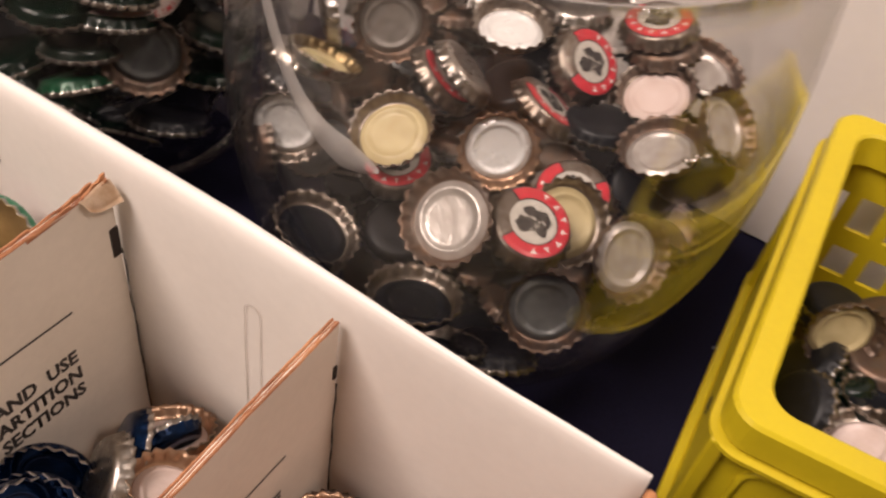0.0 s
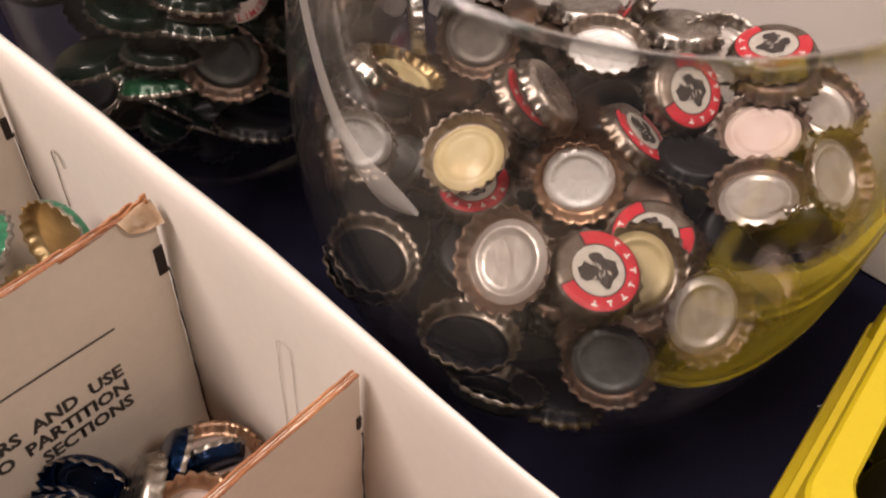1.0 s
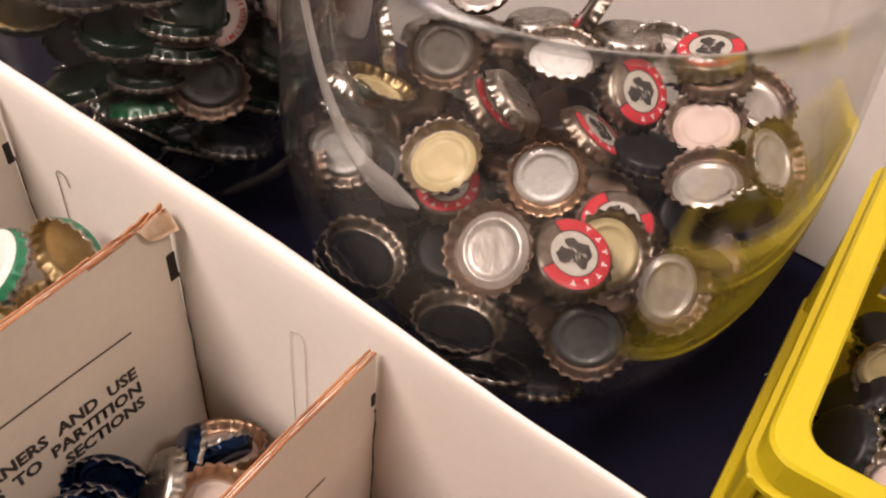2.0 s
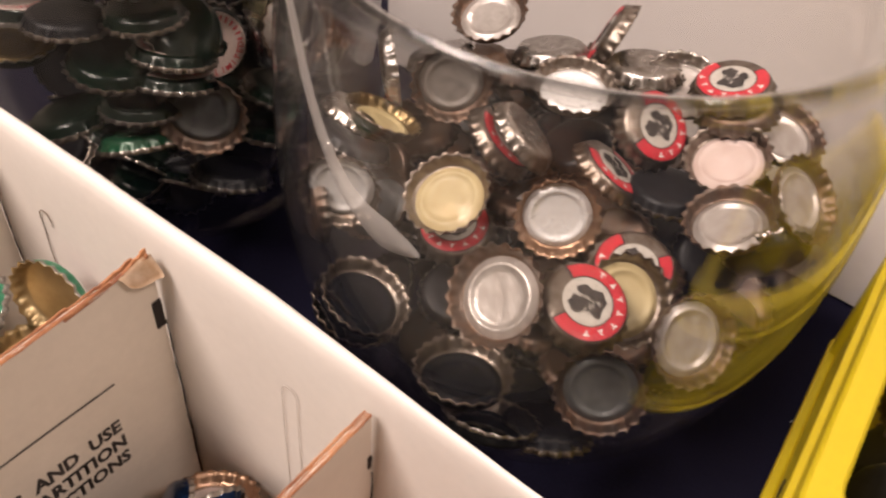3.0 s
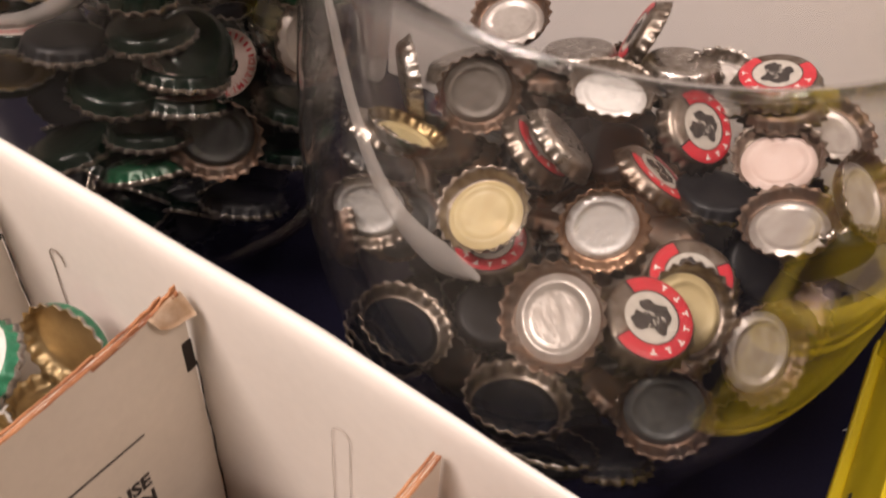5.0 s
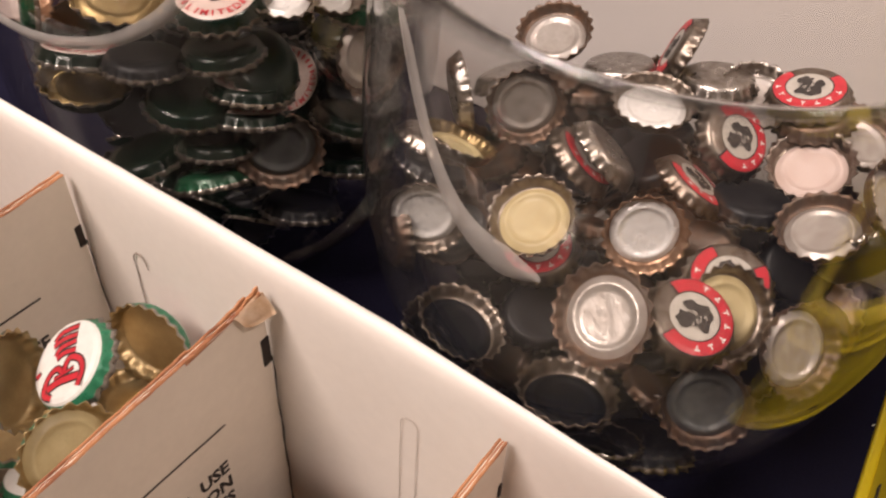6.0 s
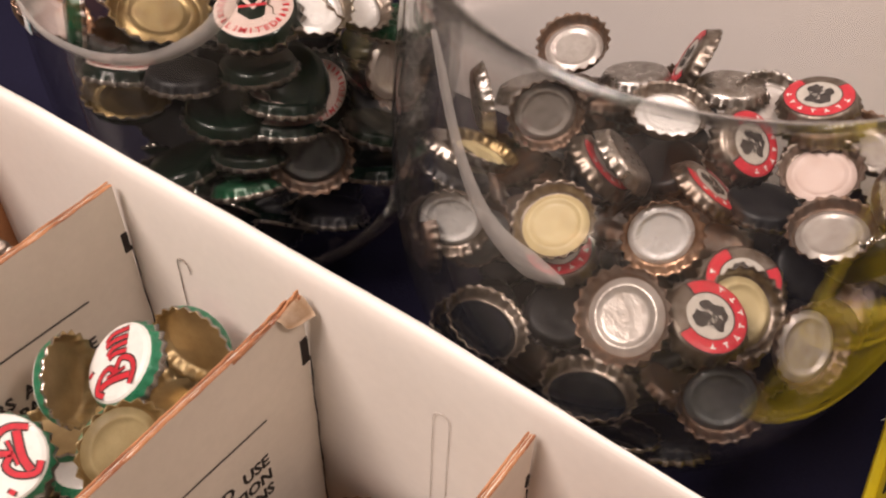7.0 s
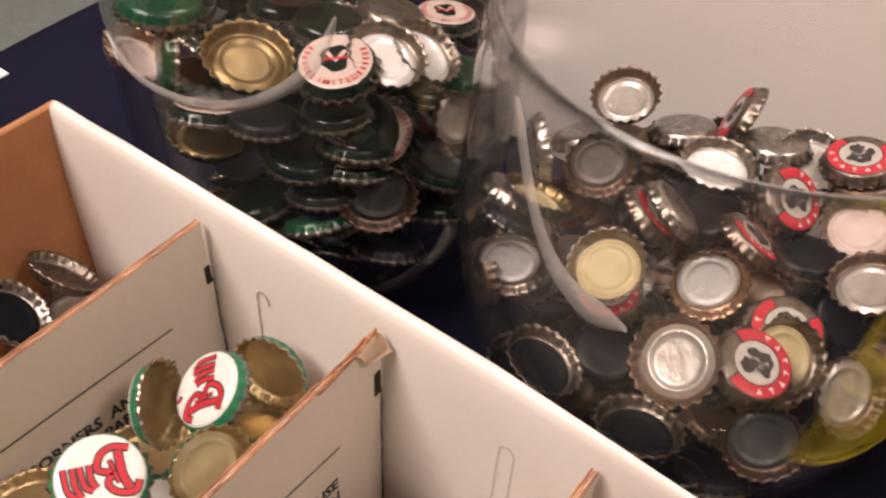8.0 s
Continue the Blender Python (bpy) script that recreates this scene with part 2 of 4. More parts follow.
def make_cloth():
    bm = bmesh.new()
    nx, ny = 140, 124
    x0, x1, y0, y1 = -0.4455, 0.955, -0.625, 0.605
    grid = []
    for i in range(nx + 1):
        row = []
        for j in range(ny + 1):
            x, y = x0 + (x1 - x0) * i / nx, y0 + (y1 - y0) * j / ny
            lift = 0.0012 * noise.noise(Vector((x * 9, y * 9, 3.1))) - 0.0012
            row.append(bm.verts.new((x, y, lift)))
        grid.append(row)
    for i in range(nx):
        for j in range(ny):
            bm.faces.new((grid[i][j], grid[i + 1][j], grid[i + 1][j + 1], grid[i][j + 1]))
    ring = [grid[i][0] for i in range(nx + 1)] + [grid[nx][j] for j in range(1, ny + 1)]
    ring += [grid[i][ny] for i in range(nx - 1, -1, -1)] + [grid[0][j] for j in range(ny - 1, 0, -1)]
    last, low = ring, None
    for step in range(1, 9):
        low = []
        for k, v in enumerate(ring):
            out = Vector((v.co.x - 0.255, v.co.y + 0.01, 0)).normalized()
            wave = 0.006 * step / 8 * math.sin(k * 0.42) + 0.004 * step / 8
            low.append(bm.verts.new((v.co.x + out.x * wave, v.co.y + out.y * wave, v.co.z - 0.05 * step)))
        for k in range(len(ring)):
            j = (k + 1) % len(ring)
            bm.faces.new((last[k], low[k], low[j], last[j]))
        last = low
    return bm


tagged(part("tablecloth", make_cloth(), CLOTH, smooth=True), "dark navy cloth draped over the display table", "tablecloth")

# white board standing behind the jars
board = part("display_board", box(bmesh.new(), (-0.125, 0.270, 0.0), (0.80, 0.276, 0.52), 0.001), WALLPAINT)
tagged(board, "plain white board standing upright on the navy cloth", "board")

# paper card near the edge of the cloth
card = part("paper_card", box(bmesh.new(), (-0.442, 0.045, 0.0), (-0.416, 0.105, 0.0012)), PAPER)
tagged(card, "small white paper card with teal print on the cloth", "card")
part("teal_band", box(bmesh.new(), (-0.440, 0.047, 0.0012), (-0.418, 0.060, 0.0016)), TEAL, card, "teal printed band")

# a fleck of lint on the cloth
bm = bmesh.new()
tube(bm, [(0.1815, 0.1845, 0.0006), (0.1823, 0.1853, 0.0014), (0.1826, 0.1862, 0.0007)], 0.00025, 5)
tagged(part("lint", bm, PAPER), "tiny white fleck of lint on the cloth", "lint")

# ---- the partitioned carton ----
carton = new("partitioned_carton")
tagged(carton, "open white cardboard carton with printed partitions holding bottle caps", "carton")
TOP = 0.1492
XL, XR, YF = -0.1800, 0.1830, -0.262


def wall_bm(lo, hi, bow=0.0, axis=1):
    """A board wall whose top edge waves a little and is rounded."""
    bm = bmesh.new()
    n = 40
    rows = []
    for i in range(n + 1):
        f = i / n
        along = lo[1 - axis] + (hi[1 - axis] - lo[1 - axis]) * f
        bend = bow * math.sin(math.pi * f)
        row = []
        prof = [(lo[axis], lo[2]), (lo[axis], hi[2] - 0.0012), (lo[axis] + 0.0008, hi[2] - 0.0002), ((lo[axis] + hi[axis]) / 2, hi[2]),
                (hi[axis] - 0.0008, hi[2] - 0.0002), (hi[axis], hi[2] - 0.0012), (hi[axis], lo[2])]
        for c, z in prof:
            w = bend * (z / hi[2]) ** 2 + 0.0004 * noise.noise(Vector((along * 40, z * 12, axis))) * (z / hi[2])
            co = [0, 0, z]
            co[1 - axis], co[axis] = along, c + w
            row.append(bm.verts.new(co))
        rows.append(row)
    for a, b in zip(rows, rows[1:]):
        for k in range(len(a)):
            j = (k + 1) % len(a)
            bm.faces.new((a[k], b[k], b[j], a[j]))
    bm.faces.new(rows[0])
    bm.faces.new(rows[-1][::-1])
    bmesh.ops.recalc_face_normals(bm, faces=bm.faces)
    return bm


def folded_wall():
    """The long wall: one board folded over at the top, leaning out a little, its edge well rounded."""
    bm = bmesh.new()
    prof = [(0.0, 0.0), (0.0, 0.060), (0.0002, 0.105), (0.0006, 0.128), (0.0012, 0.1385), (0.0018, 0.1440), (0.0026, 0.1472), (0.0038, 0.1489), (0.0052, 0.1494), (0.0065, 0.1489), (0.0076, 0.1474), (0.0079, 0.1450),
            (0.0072, 0.128), (0.0056, 0.060), (0.0046, 0.0)]
    n = 60
    rows = []
    for i in range(n + 1):
        x = XL + (XR - XL) * i / n
        bow = 0.0008 * math.sin(math.pi * i / n)
        lean = 1 - 0.5 * min(1.0, max(0.0, (x - 0.045) / 0.085))
        rows.append([bm.verts.new((x, y * lean + (bow + 0.0004 * noise.noise(Vector((x * 40, z * 12, 1)))) * (z / TOP) ** 2, z)) for y, z in prof])
    for a, b in zip(rows, rows[1:]):
        for k in range(len(a)):
            j = (k + 1) % len(a)
            bm.faces.new((a[k], b[k], b[j], a[j]))
    bm.faces.new(rows[0])
    bm.faces.new(rows[-1][::-1])
    bmesh.ops.recalc_face_normals(bm, faces=bm.faces)
    return bm


part("back_wall", folded_wall(), BOARD, carton, smooth=True)
part("front_wall", wall_bm((XL, YF - 0.004, 0.0), (XR, YF, TOP)), BOARD, carton)
part("end_wall", wall_bm((XL - 0.0035, YF - 0.004, 0.0), (XL - 0.0002, 0.0066, TOP - 0.001), 0.0, 0), KRAFT, carton, "brown kraft inner face")
part("end_wall", wall_bm((XR + 0.0002, YF - 0.004, 0.0), (XR + 0.0035, 0.0030, TOP - 0.006), 0.0, 0), KRAFT, carton, "brown kraft inner face")
part("bottom", box(bmesh.new(), (XL, YF, 0.0005), (XR, 0.0, 0.004)), KRAFT, carton)
# flap of bare board folded out at the near corner
bm = bmesh.new()
box(bm, (XR + 0.0036, -0.034, 0.118), (XR + 0.0064, 0.0015, TOP - 0.0075), 0.0006)
part("corner_flap", bm, KRAFT, carton, "torn brown flap at the corner")


def partition(x, printed, slit):
    """A divider: white faces, ragged raw top edge, a slit where it locks into the wall."""
    bm = bmesh.new()
    n, th, z1 = 60, 0.0013, 0.1400
    rows = []
    for i in range(n + 1):
        y = -0.0012 + (YF + 0.001 - -0.0012) * i / n
        w = 0.0007 * noise.noise(Vector((x * 50, y * 22, 1.7)))
        rows.append([bm.verts.new((x + s * th + w, y, z)) for s, z in ((-1, 0.004), (-1, z1), (1, z1), (1, 0.004))])
    for a, b in zip(rows, rows[1:]):
        for k in range(4):
            bm.faces.new((a[k], b[k], b[(k + 1) % 4], a[(k + 1) % 4]))
    bm.faces.new(rows[0])
    bm.faces.new(rows[-1][::-1])
    bmesh.ops.recalc_face_normals(bm, faces=bm.faces)
    p = part("partition", bm, GREYBOARD, carton, "grey-white divider board")
    # raw edge: two liners with a fluted core between them
    bm = bmesh.new()
    for s in (-1, 0, 1):
        pts = []
        for i in range(121):
            y = -0.0012 + (YF + 0.001 - -0.0012) * i / 120
            w = 0.0007 * noise.noise(Vector((x * 50, y * 22, 1.7)))
            rag = 0.0006 * noise.noise(Vector((y * 160, s * 3.0, x * 30)))
            wig = (0.0004 if s == 0 else 0.0002) * noise.noise(Vector((y * 240, s, 7)))
            pts.append((x + s * 0.0010 + w + wig, y, z1 + 0.0002 + (rag if s else -0.0004)))
        tube(bm, pts, 0.00048 if s else 0.0004, 5)
    part("raw_edge", bm, RAW, p, "raw orange-brown board edge")
    # slit and the dark line down to the bottom where it meets the wall
    part("lock_slit", box(bmesh.new(), (x + 0.0004, -0.0010 - slit[0], slit[1]), (x + 0.0019, -0.0010, slit[2]), 0.0004), DARK, p, "dark punched slit")
    bm = bmesh.new()
    tube(bm, [(x + 0.0014 + 0.0003 * math.sin(k * 1.7) - 0.0003 * k / 12, -0.0006, 0.1085 - 0.1 * k / 12) for k in range(13)], 0.00035, 5)
    part("crease_gap", bm, DARK, p, "thin dark gap along the wall")
    # printed rule and words on the face towards +x
    bm = bmesh.new()
    pts = [(-0.0245 - 0.10 * k / 20, 0.0985 + 0.0075 * k / 20) for k in range(21)]
    last = None
    for y, z in pts:
        fx = x + th + 0.00012 + 0.0007 * noise.noise(Vector((x * 50, y * 22, 1.7)))
        pair = (bm.verts.new((fx, y, z + 0.00055)), bm.verts.new((fx, y, z - 0.00055)))
        if last:
            bm.faces.new((last[0], pair[0], pair[1], last[1]))
        last = pair
    part("printed_rule", bm, INK, p, "thin black printed line")
    if printed:
        for words, right, base in (("CORNERS  AND  USE", -0.0268, 0.0742), ("S  TO  PARTITION", -0.0268, 0.0648), ("SECTIONS", -0.0268, 0.0555)):
            me = letters(words, 0.0090, 0.042)
            xs = [v.co.x for v in me.vertices]
            wide = max(xs)
            bm = bmesh.new()
            bm.from_mesh(me)
            bpy.data.meshes.remove(me)
            for v in bm.verts:
                y = right - (wide - v.co.x) * 0.84
                fx = x + th + 0.00014 + 0.0007 * noise.noise(Vector((x * 50, y * 22, 1.7)))
                v.co = Vector((fx, y, base + v.co.y + 0.075 * (right - y)))
            part("printed_wording", bm, INK, p, "black stencilled words")
    return p


for x, printed, slit in ((-0.0885, True, (0.0030, 0.1070, 0.1170)), (0.0, True, (0.0036, 0.1072, 0.1205)), (0.0880, True, (0.0018, 0.1130, 0.1195))):
    partition(x, printed, slit)

# torn liner: a broad pale flap folded over the middle divider, with raw slivers standing up
bm = bmesh.new()
rows = []
for i in range(9):
    f = i / 8
    out_y = -0.0008 - 0.0125 * f
    drop = 0.0075 * (1 - f * f) ** 0.5
    rows.append([bm.verts.new((0.0014 + (0.0052 - 0.0030 * f) * math.sin(s * 1.35), out_y, 0.1412 - drop * s + 0.0008 * math.sin(f * 5 + s))) for s in (0, 0.25, 0.5, 0.75, 1.0)])
for a, b in zip(rows, rows[1:]):
    for k in range(4):
        bm.faces.new((a[k], a[k + 1], b[k + 1], b[k]))
bmesh.ops.solidify(bm, geom=bm.faces[:], thickness=0.0005)
part("torn_flap", bm, CURL, carton, "torn flap of pale paper liner", smooth=True)
for y0, y1, x0, rise in ((-0.0015, -0.0110, 0.0004, 0.0046), (-0.0060, -0.0200, -0.0008, 0.0026), (-0.0020, -0.0060, 0.0016, 0.0030), (-0.0160, -0.0330, 0.0010, 0.0014), (-0.0300, -0.0460, -0.0010, 0.0012)):
    bm = bmesh.new()
    rows = []
    for i in range(7):
        f = i / 6
        y = y0 + (y1 - y0) * f
        h = rise * (1 - f) * (0.75 + 0.25 * math.sin(i * 2.4))
        w = 0.0005 + 0.0004 * f
        rows.append([bm.verts.new(p) for p in ((x0 - w, y, 0.1392), (x0 - w * 0.5, y, 0.1402 + h), (x0 + w * 0.5, y, 0.1402 + h), (x0 + w, y, 0.1392))])
    for a, b in zip(rows, rows[1:]):
        for k in range(4):
            bm.faces.new((a[k], b[k], b[(k + 1) % 4], a[(k + 1) % 4]))
    bm.faces.new(rows[0])
    bm.faces.new(rows[-1][::-1])
    bmesh.ops.recalc_face_normals(bm, faces=bm.faces)
    part("torn_sliver", bm, RAW, carton, "raw sliver of torn board")


def cut_tab(x, top, whole):
    """The cut line of a long tab die-cut in the wall, drawn in shadow colour."""
    pts = [(x - 0.0032, 0.050 + (top - 0.0545) * k / 8) for k in range(9)]
    pts += [(x - 0.0032 * math.cos(math.pi * k / 8), top - 0.0045 + 0.0045 * math.sin(math.pi * k / 8)) for k in range(1, 8)]
    pts += [(x + 0.0032, top - 0.0045), (x + 0.0031, top - 0.0060)]
    if whole:
        pts += [(x + 0.0031, top - 0.006 - (top - 0.066) * k / 6) for k in range(1, 7)]
    bm = bmesh.new()
    tube(bm, [(px, -0.0001 if pz < 0.105 else 0.0002, pz) for px, pz in pts], 0.00013 if whole else 0.00024, 5)
    part("die_cut_line", bm, FAINT if whole else SCORE, carton, "thin die-cut line in shadow colour")


cut_tab(-0.0590, 0.1182, False)
cut_tab(0.0560, 0.1200, True)

# ---- the jars ----
R_JAR, L_JAR = (0.0625, 0.1440), (-0.1400, 0.1270)


def jar_profile(r, h, rim, zc, cw):
    """A bowl: round below the height zc, nearly upright above it."""
    outer = [(0.0, 0.0030), (r - cw - 0.006, 0.0025), (r - cw - 0.002, 0.0004)]
    for k in range(15):
        a = math.pi / 2 * k / 14
        outer.append((r - cw * (1 - math.sin(a)), zc * (1 - math.cos(a)) + 0.0004))
    outer += [(r + (rim - r) * s * s, zc + (h - zc) * s) for s in [k / 8 for k in range(1, 9)]]
    th = 0.0020
    inner = [(q - th, z + 0.001) for q, z in outer[:4:-1]] + [(r - cw - 0.002, 0.0036), (0.0, 0.0046)]
    return outer, inner


def jar(centre, r, h, rim, zc, cw, label, plastic):
    outer, inner = jar_profile(r, h, rim, zc, cw)
    top = new("clear_jar")
    top.location = (*centre, 0)
    tagged(top, label, "jar", "clear jars of bottle caps")
    body = part("body", lathe(bmesh.new(), outer + inner, 128), plastic, top, smooth=True)
    body.visible_shadow = False
    # rolled lip
    bm = bmesh.new()
    ring = [(rim - 0.0011 + 0.0018 * math.cos(2 * math.pi * k / 12), h + 0.0018 * math.sin(2 * math.pi * k / 12)) for k in range(12)]
    lathe(bm, ring, 128, closed=True)
    lip = part("lip", bm, CLEAR, top, "rolled clear lip", smooth=True)
    lip.visible_shadow = False
    return top


right_jar = jar(R_JAR, 0.1075, 0.226, 0.1000, 0.135, 0.068, "large clear round jar half full of old bottle caps", CLEAR)
left_jar = jar(L_JAR, 0.0980, 0.226, 0.0940, 0.120, 0.058, "large clear round jar full of green bottle caps", LOWHAZE)


def ridge(top, pts, r, width, spread):
    """A moulded hazy band on the jar's wall: angle in degrees from the front, height."""
    bm = bmesh.new()
    rows = []
    for i, (a, z) in enumerate(pts):
        f = i / (len(pts) - 1)
        w = width * (0.5 + 1.1 * f * f * spread) * min(1.0, 0.05 + 5.0 * (1 - f)) * min(1.0, 0.3 + 8 * f)
        da = math.radians(pts[min(i + 1, len(pts) - 1)][0] - pts[max(i - 1, 0)][0]) * r
        dz = pts[min(i + 1, len(pts) - 1)][1] - pts[max(i - 1, 0)][1]
        ln = math.hypot(da, dz)
        row = []
        for k in range(7):
            s = (k / 6 - 0.5) * w
            aa, zz = math.radians(a) + s * dz / ln / r * -1, z + s * da / ln
            q = r + 0.0002 + 0.0011 * (1 - (2 * k / 6 - 1) ** 2)
            row.append(bm.verts.new((q * math.sin(aa), -q * math.cos(aa), zz)))
        rows.append(row)
    for a, b in zip(rows, rows[1:]):
        for k in range(6):
            bm.faces.new((a[k], a[k + 1], b[k + 1], b[k]))
    bmesh.ops.recalc_face_normals(bm, faces=bm.faces)
    ob = part("moulded_ridge", bm, FROST, top, "hazy moulded ridge", smooth=True)
    ob.visible_shadow = False


def glide(keys, n):
    out = []
    for i in range(n + 1):
        f = i / n * (len(keys) - 1)
        k = min(int(f), len(keys) - 2)
        u = f - k
        p0, p1, p2, p3 = keys[max(k - 1, 0)], keys[k], keys[k + 1], keys[min(k + 2, len(keys) - 1)]
        out.append(tuple(0.5 * (2 * b + (c - a) * u + (2 * a - 5 * b + 4 * c - d) * u * u + (3 * b - a - 3 * c + d) * u ** 3) for a, b, c, d in zip(p0, p1, p2, p3)))
    return out


ridge(right_jar, glide([(-25, 0.222), (-18, 0.190), (-11, 0.171), (-3, 0.1620), (6, 0.1600)], 50), 0.1063, 0.0105, 1.0)
ridge(left_jar, glide([(-24, 0.167), (-12, 0.1605), (0, 0.1600), (12, 0.1618), (25, 0.1675), (37, 0.180), (44, 0.196), (47, 0.209)], 60), 0.0972, 0.0090, 0.3)

# ---- the yellow crate ----
crate = new("yellow_crate")
tagged(crate, "small yellow plastic crate holding dark bottle caps", "crate")
crate.matrix_world = pose(0.1935, 0.0620, 0.0, 0, 0, 4.6)


def rounded(w0, d0, w1, d1, r, n=6):
    """Corner points of a rounded rectangle."""
    out = []
    for cx, cy, a0 in ((w1 - r, d0 + r, -90), (w1 - r, d1 - r, 0), (w0 + r, d1 - r, 90), (w0 + r, d0 + r, 180)):
        for k in range(n + 1):
            a = radians(a0 + 90 * k / n)
            out.append((cx + r * math.cos(a), cy + r * math.sin(a)))
    return out


def ringed(bm, loops, close=False):
    rows = [[bm.verts.new((x, y, z)) for x, y in pts] for pts, z in loops]
    pairs = list(zip(rows, rows[1:])) + ([(rows[-1], rows[0])] if close else [])
    for a, b in pairs:
        for k in range(len(a)):
            j = (k + 1) % len(a)
            bm.faces.new((a[k], a[j], b[j], b[k]))
    bmesh.ops.recalc_face_normals(bm, faces=bm.faces)
    return bm


CW, CD, CH = 0.135, 0.182, 0.113
bm = bmesh.new()
o = lambda g, r: rounded(g, g, CW - g, CD - g, r)
ringed(bm, [(o(0.0015, 0.011), CH - 0.016), (o(0.0, 0.012), CH - 0.014), (o(0.0, 0.012), CH - 0.0015), (o(0.0012, 0.011), CH), (o(0.0098, 0.0115), CH),
            (o(0.0110, 0.0105), CH - 0.0012), (o(0.0114, 0.0105), CH - 0.016)], True)
part("rim", bm, YELLOW, crate, smooth=False)
bm = bmesh.new()
ringed(bm, [(o(-0.0022, 0.013), CH - 0.0185), (o(-0.0022, 0.013), CH - 0.0165), (o(0.0016, 0.011), CH - 0.0160), (o(0.0016, 0.011), CH - 0.0190)], True)
part("flange", bm, YELLOW, crate, "thin ledge below the rim")


def crate_side(length, place):
    """One side panel with two rows of slots through it."""
    bm = bmesh.new()
    z = [0.003, 0.020, 0.030, 0.047, 0.058, 0.078, CH - 0.018]
    cells = 7
    step = length / cells
    for i in range(cells):
        x0, x1 = i * step, (i + 1) * step
        for k in range(6):
            if k in (1, 3) or (k == 5):
                box(bm, (x0, 0, z[k]), (x1, 0.0022, z[k + 1]))
            elif k == 0:
                box(bm, (x0, 0, z[k]), (x1, 0.0022, z[k + 1]))
            else:
                box(bm, (x0, 0, z[k]), (x0 + step * 0.18, 0.0022, z[k + 1]))
                box(bm, (x1 - step * 0.18, 0, z[k]), (x1, 0.0022, z[k + 1]))
    bmesh.ops.remove_doubles(bm, verts=bm.verts, dist=1e-5)
    bm.transform(place)
    return part("side", bm, YELLOW, crate)


crate_side(CW - 0.012, pose(0.006, CD - 0.008, 0))
bm = bmesh.new()
box(bm, (0.004, 0.008, 0.003), (0.0062, CD - 0.008, CH - 0.017))
part("side", bm, YELLOW, crate)
bm = bmesh.new()
box(bm, (CW - 0.0062, 0.008, 0.003), (CW - 0.004, CD - 0.008, CH - 0.017))
part("side", bm, YELLOW, crate)
bm = bmesh.new()
box(bm, (0.006, 0.0045, 0.003), (CW - 0.006, 0.0067, CH - 0.017))
part("side", bm, YELLOW, crate)
part("floor_plate", box(bmesh.new(), (0.005, 0.006, 0.0005), (CW - 0.005, CD - 0.006, 0.003)), YELLOW, crate)
for x in (0.0, CW - 0.007):
    for y in (0.004, CD - 0.011):
        part("corner_post", box(bmesh.new(), (x + 0.0005, y - 0.0035, 0.0), (x + 0.0065, y + 0.0105, CH - 0.0165), 0.0012), YELLOW, crate)
# raised frame of the front panel
bm = bmesh.new()
g = rounded(0.016, 0.012, CW - 0.016, CH - 0.026, 0.009)
tube(bm, [(x, 0.0042, z) for x, z in g + g[:1]], 0.0016, 6)
part("panel_frame", bm, YELLOW, crate, smooth=True)
part("base_ledge", box(bmesh.new(), (-0.0008, 0.004, 0.0), (0.0042, CD - 0.004, 0.006), 0.0012), YELLOW, crate)

part("slot_mark", box(bmesh.new(), (0.0034, 0.0700, 0.0195), (0.0041, 0.0775, 0.0232)), DARK, crate, "small dark slot")

# ---- bottle caps ----
R1 = 0.0163
FACE_Z = 0.0030


def cap_shell():
    flutes = 21
    prof = [(0.0, 0.0030, 0), (0.0080, 0.0031, 0), (0.0121, 0.0030, 0), (0.0136, 0.0025, 0), (0.0145, 0.0014, 0), (0.0149, 0.0002, 0.00018), (0.0155, -0.0014, 0.0006), (0.0163, -0.0031, 0.0008),
            (0.0160, -0.0032, 0.0008), (0.0152, -0.0014, 0.0006), (0.0145, 0.0002, 0.00018), (0.0140, 0.0014, 0), (0.0130, 0.0020, 0), (0.0, 0.0021, 0)]
    bm = lathe(bmesh.new(), [(r, z) for r, z, _ in prof], flutes * 4, lambda i, a: prof[i][2] * math.cos(flutes * a))
    bmesh.ops.recalc_face_normals(bm, faces=bm.faces)
    for f in bm.faces:
        mid = f.calc_center_median()
        r = math.hypot(mid.x, mid.y)
        inside = f.normal.z < -0.05 and mid.z > -0.0030 and (f.normal.x * mid.x + f.normal.y * mid.y) <= 1e-7 or (mid.z < 0.00205 and f.normal.x * mid.x + f.normal.y * mid.y < 0)
        if f.normal.z < -0.9:
            inside = True
        f.material_index = 1 if inside else (2 if mid.z < -0.0022 else 0)
    return bm


def mesh_of(bm, name, mats, smooth=True):
    me = bpy.data.meshes.new(name)
    bm.normal_update()
    bm.to_mesh(me)
    bm.free()
    for one in mats:
        me.materials.append(one)
    if smooth:
        me.polygons.foreach_set("use_smooth", [True] * len(me.polygons))
    return me


def liner_bm():
    return lathe(bmesh.new(), [(0.0, 0.0014), (0.0075, 0.0013), (0.0092, 0.0012), (0.0098, 0.0004), (0.0108, 0.0003), (0.0115, 0.0010), (0.0126, 0.0014), (0.0131, 0.0019)], 40)


